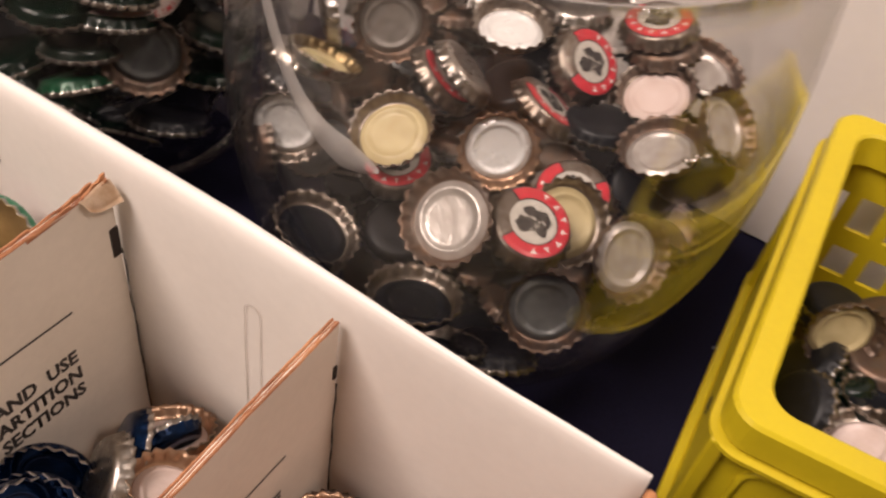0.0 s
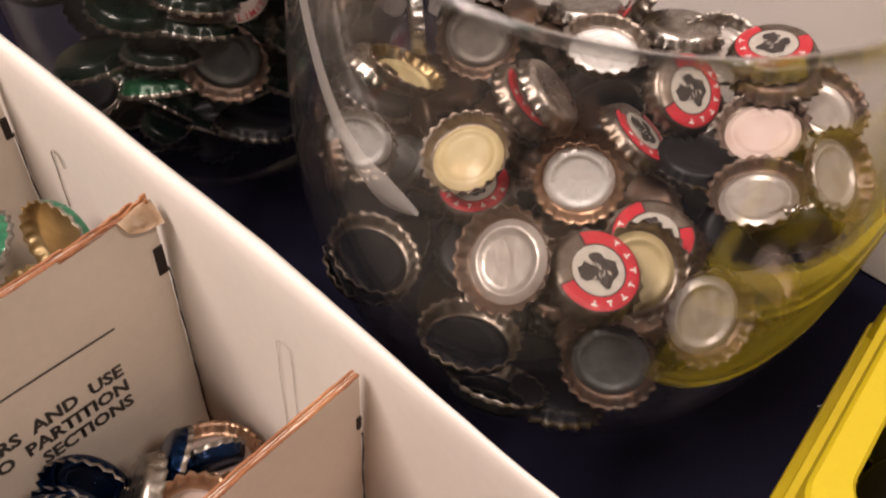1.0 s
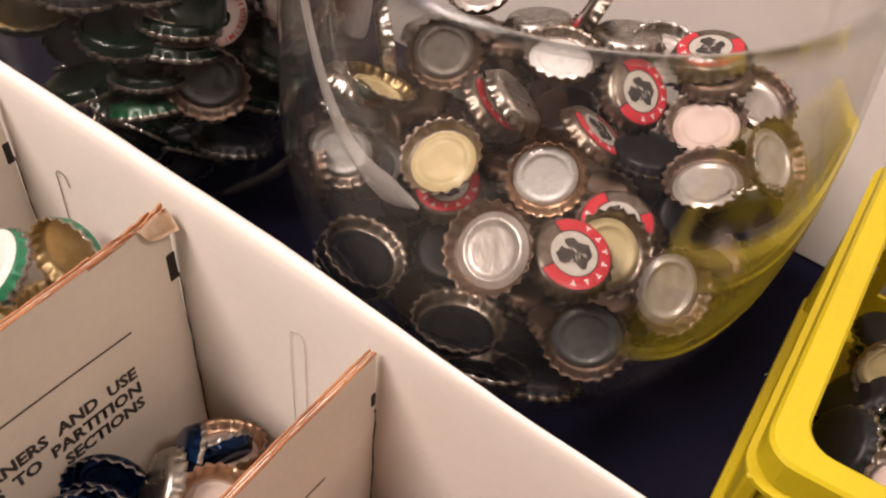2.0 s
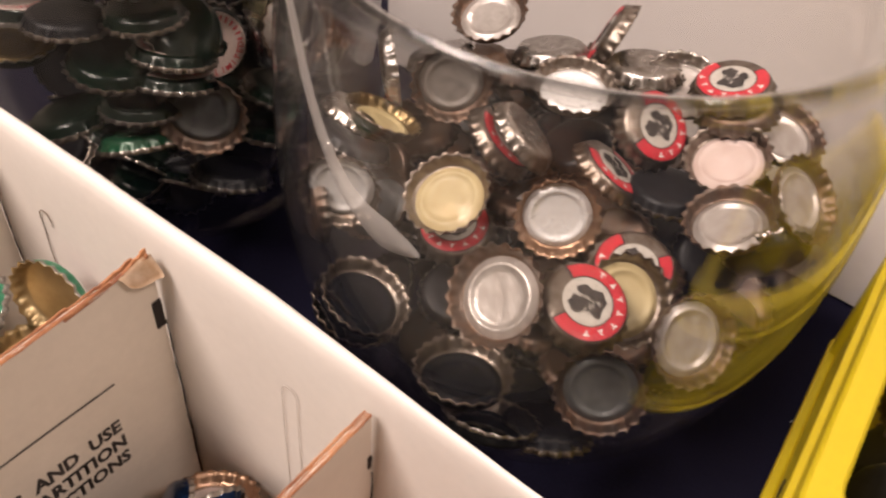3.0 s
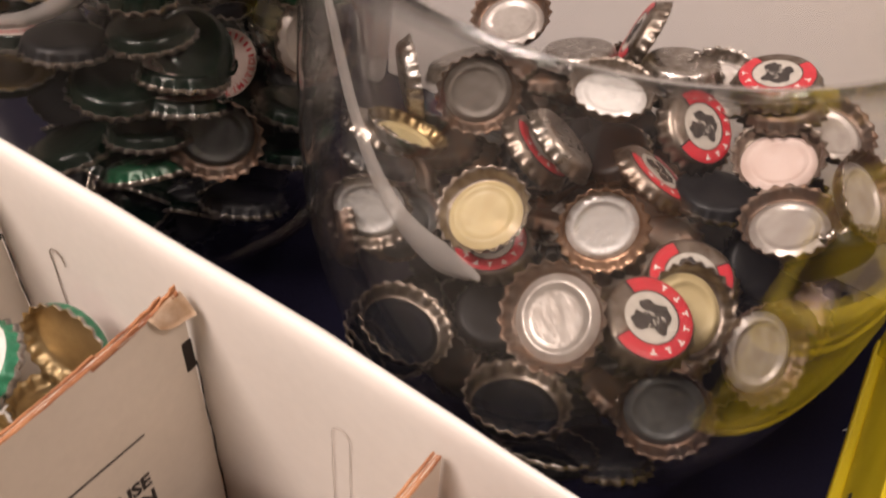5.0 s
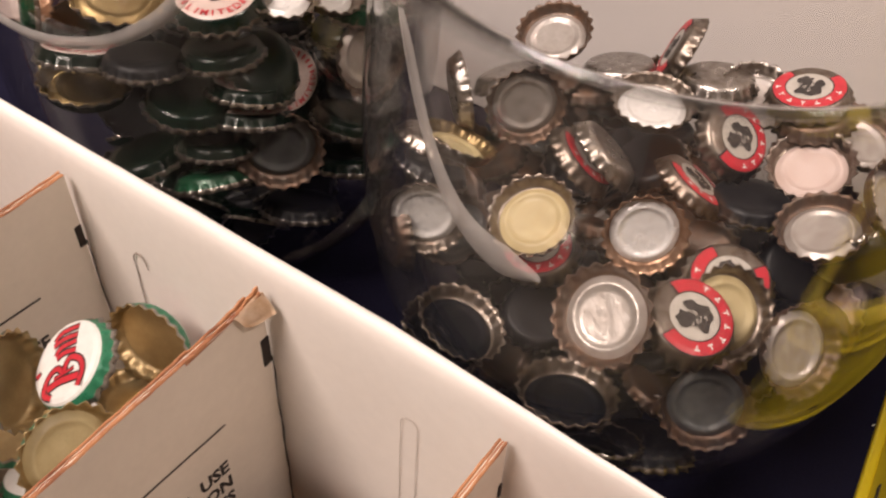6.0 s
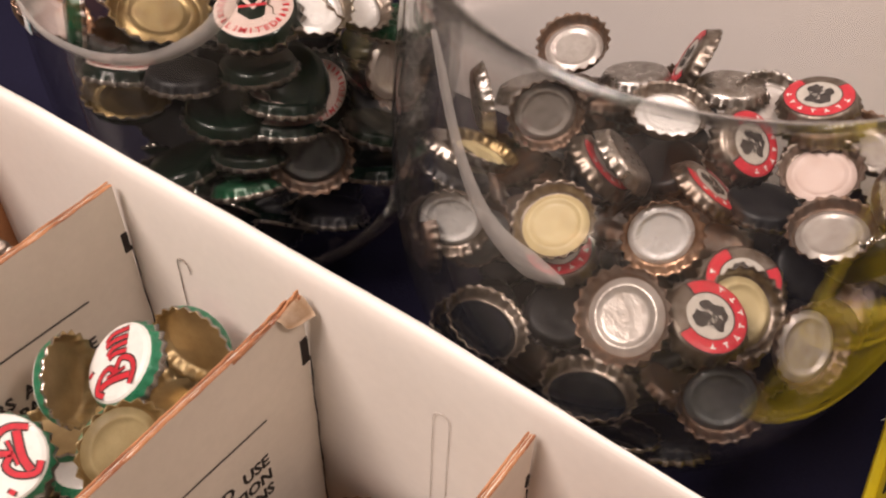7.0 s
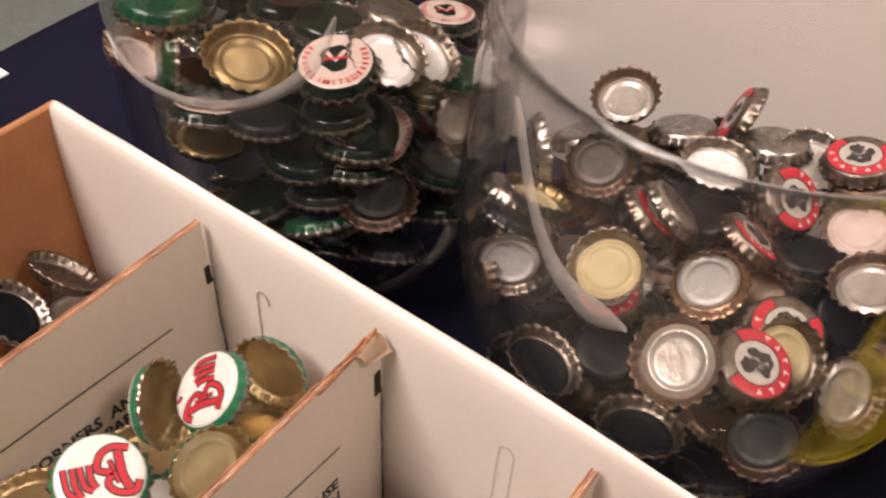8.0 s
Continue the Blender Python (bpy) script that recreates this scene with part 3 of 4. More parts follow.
def sector(bm, r0, r1, a0, a1, lift=0.0, steps=28):
    """A curved band that lies on the cap's face."""
    def height(r):
        return FACE_Z + 0.00012 + lift + (0.0 if r < 0.0121 else -(r - 0.0121) * 0.34 if r < 0.0136 else -0.0005 - (r - 0.0136) * 1.2)
    radii = sorted({r0, (r0 + r1) / 2, r1} | {q for q in (0.0121, 0.0136) if r0 < q < r1})
    rows = []
    for i in range(steps + 1):
        a = radians(a0 + (a1 - a0) * i / steps)
        rows.append([bm.verts.new((r * math.cos(a), r * math.sin(a), height(r) + 0.00008 * (1 if r < 0.012 else 0))) for r in radii])
    for a, b in zip(rows, rows[1:]):
        for k in range(len(radii) - 1):
            bm.faces.new((a[k], a[k + 1], b[k + 1], b[k]))
    return bm


def blob(bm, cx, cy, r, seed, z, n=18, stretch=1.0):
    mid = bm.verts.new((cx, cy, z))
    ring = []
    for k in range(n):
        a = 2 * math.pi * k / n
        q = r * (1 + 0.45 * noise.noise(Vector((math.cos(a) * 1.6 + seed, math.sin(a) * 1.6, seed))))
        ring.append(bm.verts.new((cx + q * math.cos(a) * stretch, cy + q * math.sin(a), z)))
    for k in range(n):
        bm.faces.new((mid, ring[k], ring[(k + 1) % n]))


def horseshoe_prints():
    dark = sector(bmesh.new(), 0.0086, 0.0138, -47, 227, 0.0)
    red = sector(bmesh.new(), 0.0090, 0.0134, -44, 224, 0.00012)
    disc = sector(bmesh.new(), 0.0, 0.0085, 0, 360, 0.0)
    bars = bmesh.new()
    for i in range(7):
        a = 10 + 26 * i
        sector(bars, 0.0102, 0.0122, a - 1.5, a + 1.5, 0.00026, 1)
        sector(bars, 0.0102 if i % 2 else 0.0116, 0.0108 if i % 2 else 0.0122, a - 5.0, a + 5.0, 0.00026, 2)
    emblem = bmesh.new()
    blob(emblem, 0.0, 0.0020, 0.0044, 3.0, FACE_Z + 0.0004, 26, 1.15)
    blob(emblem, 0.0018, -0.0032, 0.0030, 8.0, FACE_Z + 0.0005, 22)
    blob(emblem, -0.0034, -0.0018, 0.0022, 5.0, FACE_Z + 0.0006)
    lights = bmesh.new()
    for k in range(16):
        strip(lights, [(0.0034 * math.cos(k * 2.1) * (k % 4 + 1) / 4, 0.0004 + 0.0038 * math.sin(k * 1.7) * (k % 3 + 1) / 3), (0.0034 * math.cos(k * 2.1) * (k % 4 + 1) / 4 + 0.0009, 0.0009 + 0.0038 * math.sin(k * 1.7) * (k % 3 + 1) / 3)], 0.0004, FACE_Z + 0.0008)
    return [("dark_outline", dark, INK), ("red_band", red, RED), ("silver_centre", disc, SILVERPRINT), ("letter_bars", bars, WHITEPRINT), ("emblem", emblem, INK), ("emblem_light", lights, SILVERPRINT)]


def script_prints():
    """White face with a red script mark drawn as plain strokes."""
    disc = sector(bmesh.new(), 0.0, 0.0143, 0, 360, 0.0)
    strokes = [([(-0.0070, 0.0066), (-0.0062, 0.0020), (-0.0074, -0.0050)], 0.0022), ([(-0.0104, 0.0052), (-0.0078, 0.0078), (-0.0030, 0.0062), (-0.0012, 0.0030), (-0.0036, 0.0008)], 0.0017),
               ([(-0.0040, 0.0006), (0.0002, -0.0018), (-0.0020, -0.0056), (-0.0062, -0.0066), (-0.0108, -0.0046)], 0.0018), ([(-0.0044, 0.0040), (-0.0040, -0.0034)], 0.0008),
               ([(0.0022, 0.0030), (0.0030, 0.0002), (0.0020, -0.0042)], 0.0015), ([(0.0034, 0.0034), (0.0054, 0.0012), (0.0050, -0.0046)], 0.0014),
               ([(0.0072, 0.0040), (0.0080, 0.0000), (0.0070, -0.0050)], 0.0014), ([(0.0086, 0.0036), (0.0106, 0.0008), (0.0098, -0.0056)], 0.0013), ([(-0.0008, 0.0096), (0.0004, 0.0104)], 0.0018)]
    out = [("white_face", disc, WHITEPRINT)]
    for pts, w in strokes:
        pts = glide([(x * 1.02, y * 1.15) for x, y in pts], 14)
        dark, red = bmesh.new(), bmesh.new()
        strip(dark, pts, w + 0.0011, FACE_Z + 0.0003)
        strip(red, pts, w, FACE_Z + 0.0004)
        out += [("stroke_outline", dark, INK), ("red_stroke", red, RED)]
    return out


def low_arc(word, radius, size, middle, step):
    """Letters set along the lower arc of a face, upright at the foot."""
    bm = bmesh.new()
    for i, ch in enumerate(word):
        me = letters(ch, size, 0.02)
        wide = max((v.co.x for v in me.vertices), default=0)
        m = Matrix.Rotation(radians(middle + step * (i - (len(word) - 1) / 2) - 270), 4, "Z")
        for v in me.vertices:
            v.co = m @ Vector((v.co.x - wide / 2, v.co.y - radius, FACE_Z + 0.00035))
        bm.from_mesh(me)
        bpy.data.meshes.remove(me)
    return bm


def emblem_prints():
    """Pinkish face, green emblem crossed by a red bar, red wording round the foot."""
    face = sector(bmesh.new(), 0.0, 0.0134, 0, 360, 0.0)
    green = bmesh.new()
    blob(green, 0.0, 0.0010, 0.0058, 4.0, FACE_Z + 0.0003, 22)
    pale = bmesh.new()
    strip(pale, [(-0.0035, 0.0040), (0.0, -0.0005), (0.0035, 0.0045)], 0.0018, FACE_Z + 0.00045)
    red = bmesh.new()
    strip(red, [(-0.0050, 0.0002), (0.0050, 0.0012)], 0.0012, FACE_Z + 0.0005)
    bars = bmesh.new()
    for i in range(6):
        sector(bars, 0.0098, 0.0121, 322 + 13 * i - 2.5, 322 + 13 * i + 2.5, 0.00025, 1)
        sector(bars, 0.0098, 0.0121, 146 + 13 * i - 2.5, 146 + 13 * i + 2.5, 0.00025, 1)
    return [("printed_face", face, PINKPRINT), ("green_emblem", green, GREEN), ("pale_mark", pale, PINKPRINT), ("red_bar", red, RED),
            ("letter_bars", bars, RED), ("printed_word", low_arc("LIMITED", 0.0122, 0.0036, 268, 14), RED)]


STYLES = {
    "steel": (STEEL, STEEL, GREYLINER, None, "plain worn steel crown bottle cap"),
    "foil": (DULL, DULL, FOIL, None, "upturned steel bottle cap with bright foil liner"),
    "rust": (RUST, RUST, GREYLINER, None, "rusty brown bottle cap with grey liner"),
    "worn": (DULL, DULL, None, None, "worn and stained steel bottle cap lying on edge"),
    "open": (STEEL, STEEL, BLACKLINER, None, "upturned steel bottle cap with a black liner"),
    "rustcream": (RUST, RUST, CREAM, None, "rusty bottle cap with a stained cream liner"),
    "rustdark": (RUST, RUST, DARKLINER, None, "rusty bottle cap with dark grey liner"),
    "pink": (DULL, DULL, PINKLINER, None, "upturned bottle cap with pale pinkish liner"),
    "cream": (DULL, DULL, CREAM, None, "upturned bottle cap with cream liner"),
    "goldl": (DULL, SHADEGOLD, CREAM, None, "tarnished bottle cap with a tan liner lying on edge"),
    "greyl": (RUST, RUST, DIMLINER, None, "upturned rusty bottle cap with cloudy grey liner"),
    "foilc": (COPPER, COPPER, FOIL, None, "upturned coppery bottle cap with bright foil liner"),
    "midgreen": (MIDGREEN, DULL, DARKLINER, None, "green bottle cap with silver crimped edge"),
    "gold": (GREEN, SHADEGOLD, SHADEGOLD, None, "upturned bottle cap with gold lacquer inside"),
    "copper": (COPPER, COPPER, PINKLINER, None, "copper-coloured bottle cap with pale liner"),
    "black": (BLACK, BLACK, None, None, "black bottle cap with silver crimped edge"),
    "dark": (BLACK, DULL, BLACKLINER, None, "upturned black bottle cap with dark liner"),
    "horseshoe": (DULL, STEEL, CREAM, horseshoe_prints, "silver bottle cap with red horseshoe print"),
    "script": (BRIGHTGREEN, GOLD, None, script_prints, "green and white bottle cap with red mark"),
    "script_lined": (BRIGHTGREEN, GOLD, CREAM, script_prints, "upturned green and white bottle cap with cream liner"),
    "emblem": (GREEN, SHADEGOLD, None, emblem_prints, "dark green bottle cap with white printed face"),
    "green": (GREEN, DULL, BLACKLINER, None, "dark green bottle cap"),
    "bluein": (BLUE, BLUE, BLUE, None, "upturned metallic blue bottle cap with silver crimps"),
    "blue": (BLUE, STEEL, FOIL, None, "metallic blue bottle cap with silver crimps"),
}
MASTERS = {}
LAID = []
GROUP = ["bottle caps"]


def master(style):
    outer, inner, lining, prints, _ = STYLES[style]
    shell = mesh_of(cap_shell(), "bottle_cap", [outer, inner, DULL if outer in (RUST, COPPER, DULL) else STEEL])
    bits = []
    if lining:
        bits.append(("liner", mesh_of(liner_bm(), "liner", [lining])))
    if prints:
        for name, bm, mat in prints():
            bits.append((name, mesh_of(bm, name, [mat], False)))
    return shell, bits


def put(style, place, axis, spin, size=1.0):
    """One bottle cap: place of its middle, the way its outer face looks, its turn."""
    if style not in MASTERS:
        MASTERS[style] = master(style)
    shell, bits = MASTERS[style]
    n = Vector(axis).normalized()
    ref = Vector((0, 1, 0)) if abs(n.y) < 0.9 else Vector((1, 0, 0))
    e1 = (ref - n * ref.dot(n)).normalized()
    e2 = n.cross(e1)
    yv = e1 * math.cos(radians(spin)) + e2 * math.sin(radians(spin))
    xv = yv.cross(n)
    m = Matrix((xv, yv, n)).transposed().to_4x4()
    LAID.append(Vector(place))
    ob = new("bottle_cap", shell)
    ob.matrix_world = Matrix.Translation(place) @ m @ Matrix.Scale(size, 4)
    tagged(ob, STYLES[style][4], "bottle cap", GROUP[0])
    for name, me in bits:
        new(name, me).parent = ob
    return ob


def bowl_radius(z, r, zc, cw):
    return r if z >= zc else r - cw * (1 - math.sqrt(max(0.0, 1 - ((zc - z) / zc) ** 2)))


def heap_places(rng, centre, bowl, z0, z1, count, front):
    """Places for caps at random in a jar, behind and under those that lie against its front."""
    out, tries = [], 0
    while len(out) < count:
        z = z0 + (z1 - z0) * rng.random()
        q, a = (bowl_radius(z, *bowl) - 0.0205) * math.sqrt(rng.random()), rng.random() * 2 * math.pi
        if (math.cos(a) * front[0] + math.sin(a) * front[1]) * q > 0.030 and z > 0.040:
            continue
        spot = Vector((centre[0] + q * math.cos(a), centre[1] + q * math.sin(a), z))
        tries += 1
        if tries < 6000 and any((spot - one).length < 0.023 for one in LAID):
            continue
        out.append(tuple(spot))
    return out


def pile_places(rng, lo, hi, count):
    return [tuple(a + (b - a) * rng.random() for a, b in zip(lo, hi)) for _ in range(count)]


def joined(rng, label, batches, spread=0.5):
    """Many caps that nobody could count, as one mesh."""
    bm = bmesh.new()
    mats = []
    for places, styles in batches:
        for place in places:
            style = rng.choice(styles)
            if style not in MASTERS:
                MASTERS[style] = master(style)
            shell, bits = MASTERS[style]
            n = Vector((rng.gauss(0, spread), rng.gauss(0, spread), rng.choice((1, 1, -1)))).normalized()
            m = Matrix.Translation(place) @ n.to_track_quat("Z", "Y").to_matrix().to_4x4()
            for me in (shell, *[b for name, b in bits if name in ("liner", "white_face")]):
                one = me.copy()
                one.transform(m)
                index = []
                for mat in one.materials:
                    if mat not in mats:
                        mats.append(mat)
                    index.append(mats.index(mat))
                one.polygons.foreach_set("material_index", [index[p.material_index] for p in one.polygons])
                bm.from_mesh(one)
                bpy.data.meshes.remove(one)
    tagged(part("bottle_cap_heap", bm, mats, smooth=True), label, "bottle caps", kind="stuff")


# bottle caps in the clear jar
GROUP[0] = "bottle caps in the clear jar"
put("foil", (0.0531, 0.1628, 0.1349), (-0.02, 0.07, -1.00), 0)
put("greyl", (0.0064, 0.1474, 0.1219), (-0.58, 0.77, -0.26), 47)
put("foilc", (0.0742, 0.1255, 0.1076), (-0.47, 0.81, -0.35), 94)
put("cream", (0.0360, 0.1077, 0.1068), (0.10, 0.43, -0.90), 141, 1.05)
put("horseshoe", (0.0851, 0.1704, 0.1289), (0.61, -0.16, 0.78), 312, 1.01)
put("horseshoe", (0.1006, 0.2005, 0.1397), (-0.23, -0.08, 0.97), 189)
put("pink", (0.1147, 0.1764, 0.1259), (0.19, 0.32, -0.93), 282)
put("rust", (0.1294, 0.1486, 0.1240), (0.29, 0.19, -0.94), 329)
put("rust", (0.1460, 0.1675, 0.1317), (-0.67, 0.04, -0.74), 16)
put("rust", (0.0851, 0.0676, 0.1230), (0.13, 0.70, -0.70), 63, 1.05)
put("horseshoe", (0.1082, 0.0846, 0.1213), (0.28, -0.13, 0.95), 294, 1.01)
put("cream", (0.1159, 0.1005, 0.1150), (-0.54, 0.36, -0.76), 157)
put("horseshoe", (0.1101, 0.1180, 0.1113), (0.06, -0.25, 0.97), 189, 1.01)
put("rust", (0.1410, 0.1021, 0.1123), (-0.70, 0.39, -0.60), 251)
put("rustdark", (0.1232, 0.0821, 0.0881), (-0.36, 0.82, -0.44), 298)
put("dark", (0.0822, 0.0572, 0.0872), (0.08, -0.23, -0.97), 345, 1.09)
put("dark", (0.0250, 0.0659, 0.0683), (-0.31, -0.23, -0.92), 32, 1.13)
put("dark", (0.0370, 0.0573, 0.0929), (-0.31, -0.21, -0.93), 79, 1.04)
put("foil", (0.0005, 0.0862, 0.1039), (-0.48, 0.86, -0.17), 126)
put("rustdark", (0.0040, 0.1042, 0.0832), (0.24, 0.49, -0.84), 173)
put("goldl", (-0.0104, 0.1243, 0.1081), (-0.11, -0.47, -0.88), 220)
put("steel", (-0.0237, 0.1445, 0.1166), (-0.70, -0.71, -0.11), 267)
put("horseshoe", (0.0399, 0.1366, 0.1182), (0.52, 0.41, 0.75), 234)
put("steel", (0.0477, 0.1392, 0.1238), (0.49, 0.51, 0.70), 1)
put("horseshoe", (0.0793, 0.1527, 0.1151), (0.38, 0.44, 0.82), 249)
put("horseshoe", (0.0377, 0.1129, 0.0861), (-0.09, -0.17, 0.98), 213, 1.01)
put("black", (0.1012, 0.1598, 0.1136), (-0.09, 0.17, 0.98), 142)
put("rust", (0.1053, 0.1993, 0.1316), (-0.26, 0.00, 0.97), 189)
put("rust", (0.1252, 0.2020, 0.1275), (-0.27, 0.07, -0.96), 236)
put("black", (0.1457, 0.1544, 0.1139), (0.71, -0.66, -0.26), 283)
put("rust", (-0.0123, 0.0851, 0.0883), (-0.60, -0.80, 0.04), 330)
put("rust", (-0.0053, 0.1903, 0.1275), (0.06, 0.35, -0.94), 17)
put("steel", (0.0255, 0.1924, 0.1231), (-0.27, 0.19, 0.94), 64)
put("horseshoe", (0.0455, 0.2032, 0.1340), (-0.90, -0.24, 0.36), 51)
put("steel", (0.0663, 0.1955, 0.1334), (-0.17, 0.17, 0.97), 158)
put("steel", (0.0840, 0.1955, 0.1326), (-0.14, 0.19, -0.97), 205)
put("steel", (-0.0141, 0.1694, 0.1138), (-0.46, 0.15, 0.88), 252)
put("steel", (-0.0213, 0.1230, 0.1052), (0.14, 0.53, 0.84), 299)
put("black", (-0.0133, 0.1110, 0.1047), (0.15, 0.49, 0.86), 346)
put("rust", (0.0011, 0.1705, 0.1183), (-0.35, 0.12, 0.93), 33)
put("rustdark", (0.0141, 0.1820, 0.1145), (-0.12, 0.21, 0.97), 80)
# fillers low down and in a gap, near-black to give the shade there
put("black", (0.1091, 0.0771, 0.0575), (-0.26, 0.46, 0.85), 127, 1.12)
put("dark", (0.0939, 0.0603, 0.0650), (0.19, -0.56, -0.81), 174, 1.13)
put("black", (0.0548, 0.1709, 0.1018), (-0.35, -0.25, 0.90), 221)

# green bottle caps in the clear jar
GROUP[0] = "green bottle caps in the clear jar"
put("gold", (-0.1093, 0.0520, 0.1762), (-0.31, 0.03, -0.95), 0, 1.13)
put("emblem", (-0.0798, 0.0715, 0.1761), (0.07, -0.18, 0.98), 39, 1.1)
put("foil", (-0.0688, 0.0891, 0.1757), (-0.38, 0.03, -0.92), 94, 1.02)
put("foil", (-0.0645, 0.1096, 0.1687), (-0.50, -0.17, -0.85), 141)
put("midgreen", (-0.0590, 0.1283, 0.1513), (-0.08, 0.18, 0.98), 188, 1.02)
put("rust", (-0.0503, 0.1178, 0.1380), (-0.94, 0.17, -0.29), 235, 1.03)
put("midgreen", (-0.1498, 0.0460, 0.1886), (0.02, 0.20, 0.98), 282, 1.13)
put("copper", (-0.1832, 0.0526, 0.1451), (-0.44, -0.38, -0.82), 329, 1.07)
put("midgreen", (-0.1436, 0.0390, 0.1698), (-0.55, -0.82, 0.19), 16)
put("emblem", (-0.1315, 0.0455, 0.1439), (-0.16, 0.39, 0.90), 36, 1.04)
put("gold", (-0.1330, 0.0457, 0.1291), (-0.08, -0.10, -0.99), 110, 1.13)
put("green", (-0.0927, 0.0612, 0.1310), (0.09, 0.12, 0.99), 157, 1.1)
put("emblem", (-0.0755, 0.0769, 0.1349), (-0.14, 0.35, 0.93), 36, 1.04)
put("emblem", (-0.0764, 0.0762, 0.1228), (-0.21, 0.36, 0.91), 39, 1.06)
put("emblem", (-0.0772, 0.0971, 0.1273), (0.89, -0.33, 0.30), 120, 1.01)
put("green", (-0.0725, 0.0821, 0.1447), (0.66, 0.06, 0.75), 345, 1.01)
put("rustdark", (-0.0656, 0.0786, 0.1089), (-0.65, 0.75, -0.12), 32, 1.11)
put("midgreen", (-0.0891, 0.0637, 0.0916), (-0.45, 0.29, 0.85), 79, 1.12)
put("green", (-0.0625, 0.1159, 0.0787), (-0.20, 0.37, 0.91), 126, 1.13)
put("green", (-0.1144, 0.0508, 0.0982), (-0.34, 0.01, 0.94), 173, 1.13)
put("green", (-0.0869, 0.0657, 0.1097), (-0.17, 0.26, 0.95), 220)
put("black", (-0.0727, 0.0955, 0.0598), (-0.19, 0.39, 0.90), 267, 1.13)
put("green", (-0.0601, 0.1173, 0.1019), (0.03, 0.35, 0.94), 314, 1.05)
put("green", (-0.0836, 0.0727, 0.1515), (-0.14, 0.09, 0.99), 1)
put("green", (-0.1386, 0.1024, 0.1682), (-0.04, 0.03, 1.00), 48)
put("copper", (-0.1238, 0.0949, 0.1843), (0.07, -0.05, -1.00), 95)
put("green", (-0.1031, 0.0939, 0.1752), (0.05, 0.14, 0.99), 142)
put("steel", (-0.0972, 0.1294, 0.1649), (0.15, 0.23, 0.96), 189)
put("emblem", (-0.0882, 0.1570, 0.1538), (-0.04, 0.14, 0.99), 45)
put("black", (-0.1055, 0.0542, 0.1472), (-0.10, 0.23, 0.97), 283)

# bottle caps in the carton
GROUP[0] = "bottle caps in the carton"
put("script", (-0.0410, -0.0917, 0.1214), (0.34, -0.03, 0.94), -111)
put("script", (-0.0437, -0.0424, 0.1136), (-0.31, -0.49, 0.82), 130)
put("script", (-0.0573, -0.0570, 0.1094), (-0.81, -0.52, -0.27), 63)
put("script", (-0.0421, -0.0142, 0.0976), (-0.20, 0.95, -0.25), -12)
put("script_lined", (-0.0236, -0.0629, 0.1070), (-0.86, 0.10, -0.51), 29)
put("script", (-0.0357, -0.0264, 0.0843), (0.16, -0.29, -0.94), 53)
put("script", (-0.0586, -0.0630, 0.0843), (0.14, -0.34, -0.93), 53)
put("script", (-0.0694, -0.1089, 0.0954), (0.30, -0.06, -0.95), 52)
put("script", (-0.0504, -0.0303, 0.0642), (-0.16, 0.31, 0.94), -53)

# bottle caps in the carton
GROUP[0] = "bottle caps in the carton"
put("worn", (-0.1603, -0.0260, 0.0813), (-0.09, -0.66, -0.74), 0)
put("open", (-0.1544, -0.0545, 0.0847), (-0.48, -0.51, -0.71), 47)
put("cream", (-0.1601, -0.0240, 0.0563), (-0.05, -0.33, -0.94), 94)
put("rust", (-0.1588, -0.0242, 0.0591), (0.01, -0.29, -0.96), 55)
put("rust", (-0.1619, -0.0446, 0.0484), (-0.02, 0.32, 0.95), -55)
put("steel", (-0.1619, -0.0232, 0.0352), (-0.03, 0.30, 0.95), -55)

# bottle caps in the carton
GROUP[0] = "bottle caps in the carton"
put("bluein", (0.0265, -0.0789, 0.0683), (-0.96, 0.10, -0.27), 0, 1.01)
put("bluein", (0.0254, -0.0680, 0.0574), (-0.37, 0.83, -0.43), 47, 1.01)
put("bluein", (0.0140, -0.0561, 0.0495), (-0.54, 0.80, -0.26), 94, 1.01)
put("steel", (0.0327, -0.0485, 0.0569), (-0.61, -0.60, 0.52), 141)
put("blue", (0.0273, -0.0343, 0.0490), (-0.71, -0.55, 0.45), 188)
put("copper", (0.0309, -0.0176, 0.0424), (0.27, -0.36, -0.89), 52)
put("blue", (0.0340, -0.0241, 0.0434), (0.94, -0.30, -0.18), 16)
put("copper", (0.0543, -0.0394, 0.0584), (-0.17, -0.43, -0.89), 60)
put("blue", (0.0355, -0.0440, 0.0435), (-0.42, -0.01, 0.91), -52)
put("blue", (0.0431, -0.0633, 0.0519), (0.32, -0.26, -0.91), 51)
put("steel", (0.0497, -0.0477, 0.0475), (-0.33, 0.24, 0.91), -51)

# bottle caps in the carton
GROUP[0] = "bottle caps in the carton"
put("copper", (0.1109, -0.0344, 0.0831), (0.14, -0.08, -0.99), 53)
put("rust", (0.1070, -0.0165, 0.0569), (-0.04, -0.56, -0.83), 62)
put("steel", (0.1065, -0.0212, 0.0367), (0.08, 0.51, 0.86), -61)
put("rust", (0.1234, -0.0175, 0.0515), (-0.06, -0.36, -0.93), 57)

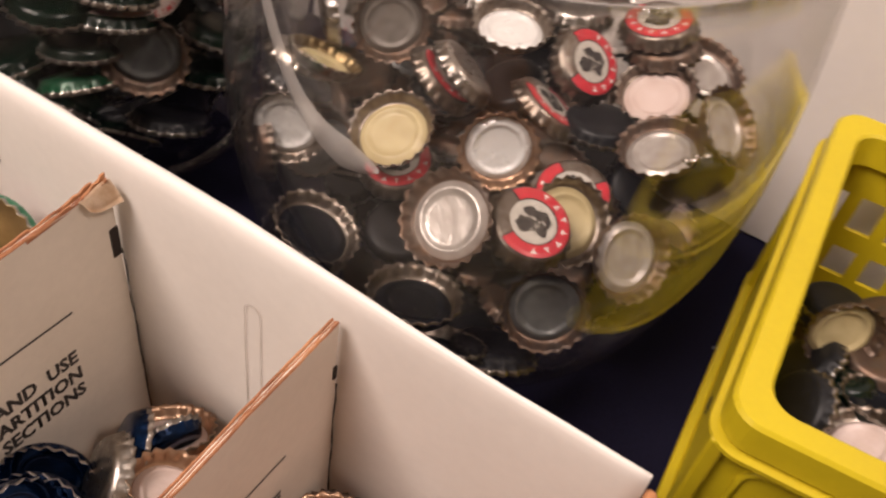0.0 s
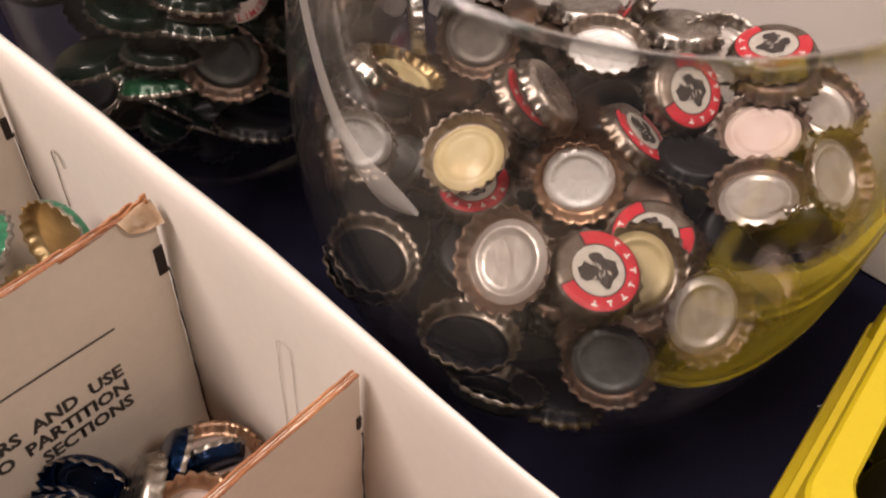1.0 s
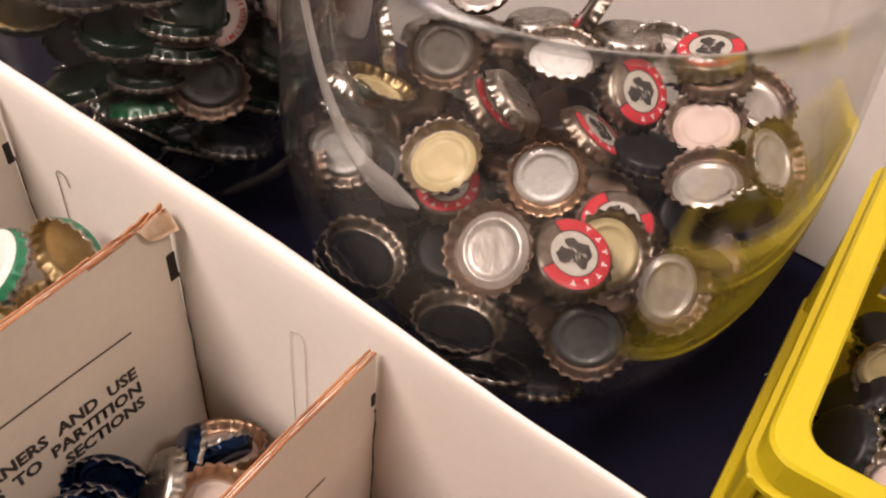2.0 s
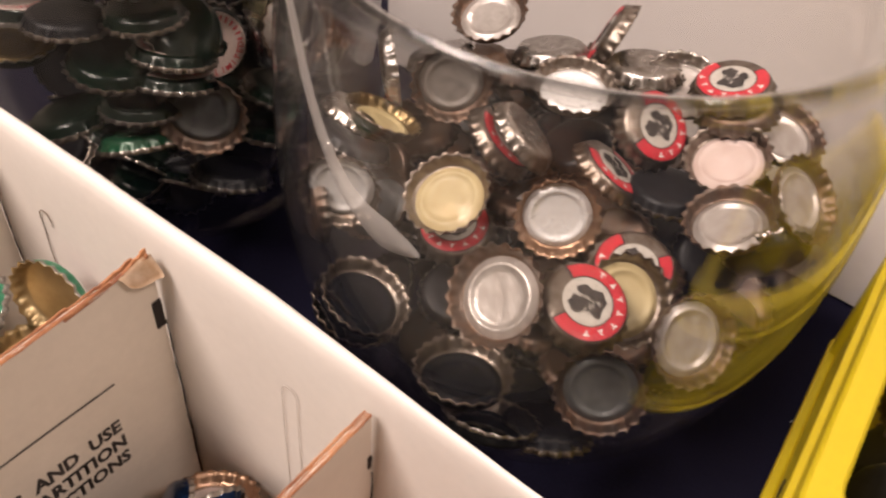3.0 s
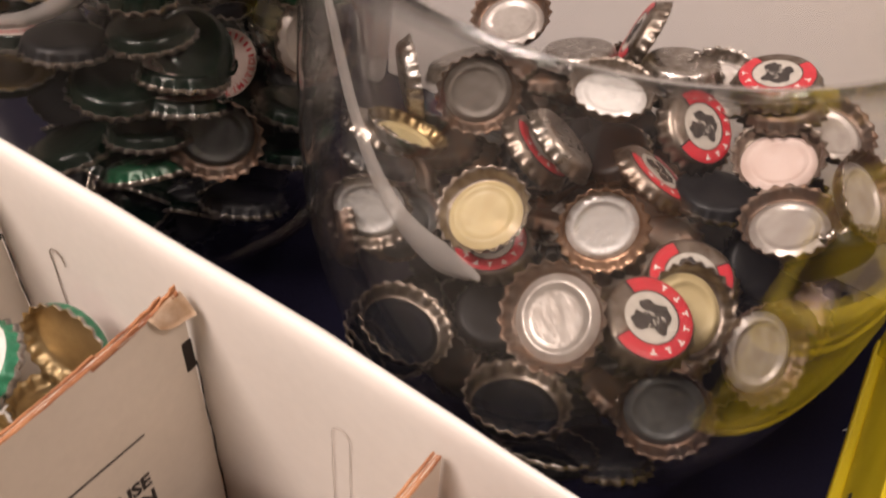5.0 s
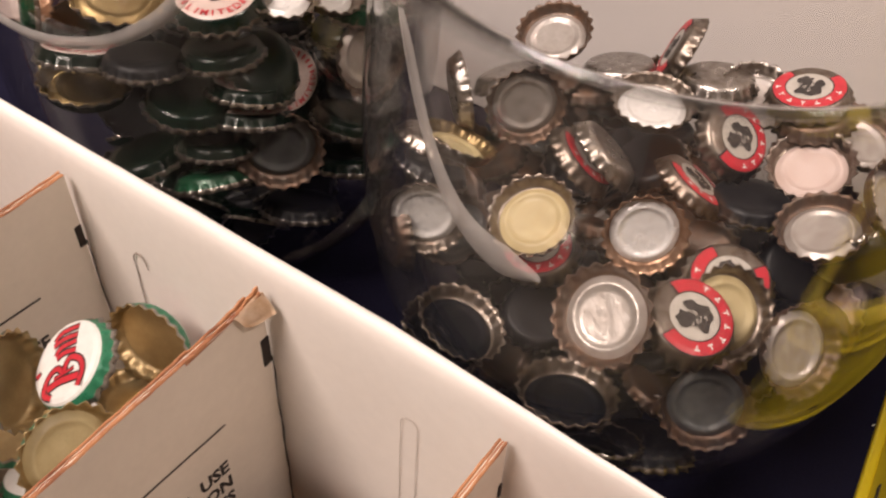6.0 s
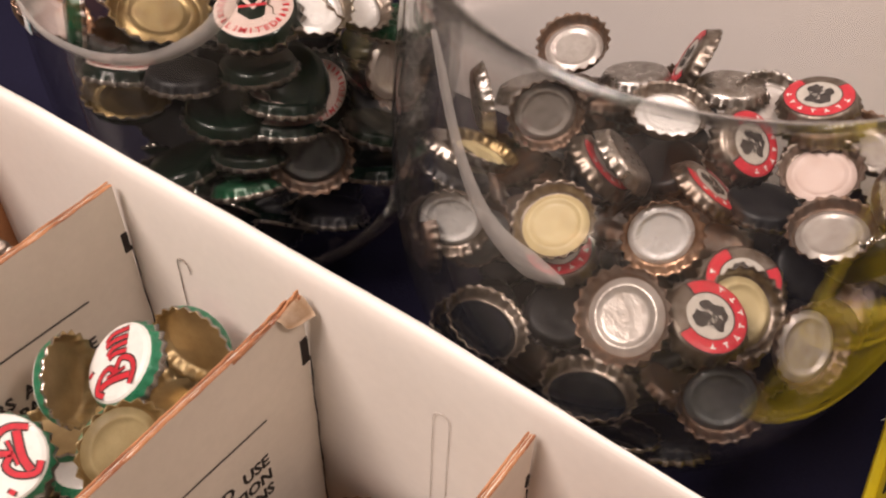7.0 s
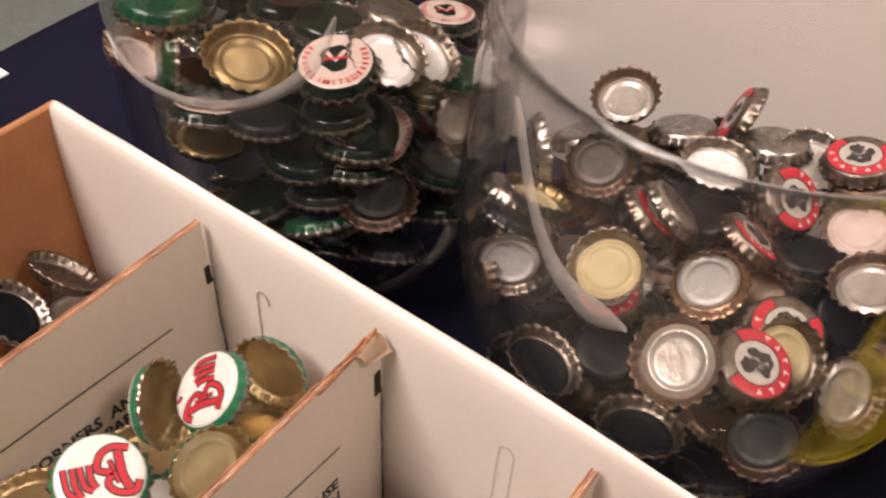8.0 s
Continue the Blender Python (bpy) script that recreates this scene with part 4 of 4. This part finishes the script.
# bottle caps in the yellow crate
GROUP[0] = "bottle caps in the yellow crate"
put("rustcream", (0.2215, 0.1570, 0.0750), (-0.50, 0.83, -0.26), 16)
put("black", (0.2171, 0.1138, 0.0720), (-0.78, -0.40, 0.48), -67)
put("green", (0.2275, 0.1471, 0.0620), (-0.33, 0.27, 0.91), -56)
put("pink", (0.2410, 0.1109, 0.0750), (0.53, -0.02, -0.85), 55)
put("black", (0.2148, 0.1487, 0.0600), (-0.77, 0.04, 0.64), -49)
put("rust", (0.2402, 0.1639, 0.0650), (-0.09, 0.13, 0.99), -58)
put("black", (0.2282, 0.1323, 0.0600), (-0.58, 0.22, 0.79), -51)
put("green", (0.2449, 0.1370, 0.0700), (0.08, -0.28, -0.95), 59)
put("black", (0.2179, 0.1977, 0.0500), (-0.04, 0.22, 0.98), -59)
put("rust", (0.2368, 0.1998, 0.0550), (-0.47, 0.18, 0.87), -54)

# caps below the visible layer; in the right jar black ones stand for shade
RNG = random.Random(5)
R_BOWL, L_BOWL = (0.1075, 0.135, 0.068), (0.0980, 0.120, 0.058)
joined(RNG, "heap of rusty bottle caps darkened for shade deep in the clear jar", [
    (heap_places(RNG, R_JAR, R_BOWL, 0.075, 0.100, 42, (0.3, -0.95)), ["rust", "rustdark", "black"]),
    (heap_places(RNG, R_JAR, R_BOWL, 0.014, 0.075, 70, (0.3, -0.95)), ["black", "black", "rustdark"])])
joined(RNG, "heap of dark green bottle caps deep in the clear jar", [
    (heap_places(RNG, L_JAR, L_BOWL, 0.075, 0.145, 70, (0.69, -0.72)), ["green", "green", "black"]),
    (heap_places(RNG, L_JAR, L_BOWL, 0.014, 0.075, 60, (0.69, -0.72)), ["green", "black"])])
joined(RNG, "heap of mixed bottle caps low in the carton", [
    (pile_places(RNG, (-0.162, -0.235, 0.010), (-0.107, -0.018, 0.040), 26), ["steel", "rust"]),
    (pile_places(RNG, (-0.070, -0.235, 0.010), (-0.018, -0.018, 0.060), 40), ["script", "script", "script_lined"]),
    (pile_places(RNG, (0.018, -0.235, 0.010), (0.070, -0.030, 0.035), 26), ["blue", "copper", "steel"]),
    (pile_places(RNG, (0.107, -0.235, 0.010), (0.163, -0.030, 0.035), 26), ["copper", "rust", "steel"])], 0.3)
joined(RNG, "heap of dark bottle caps low in the crate", [
    (pile_places(RNG, (0.212, 0.088, 0.012), (0.295, 0.225, 0.046), 40), ["rust", "black", "green", "rustdark"])], 0.35)
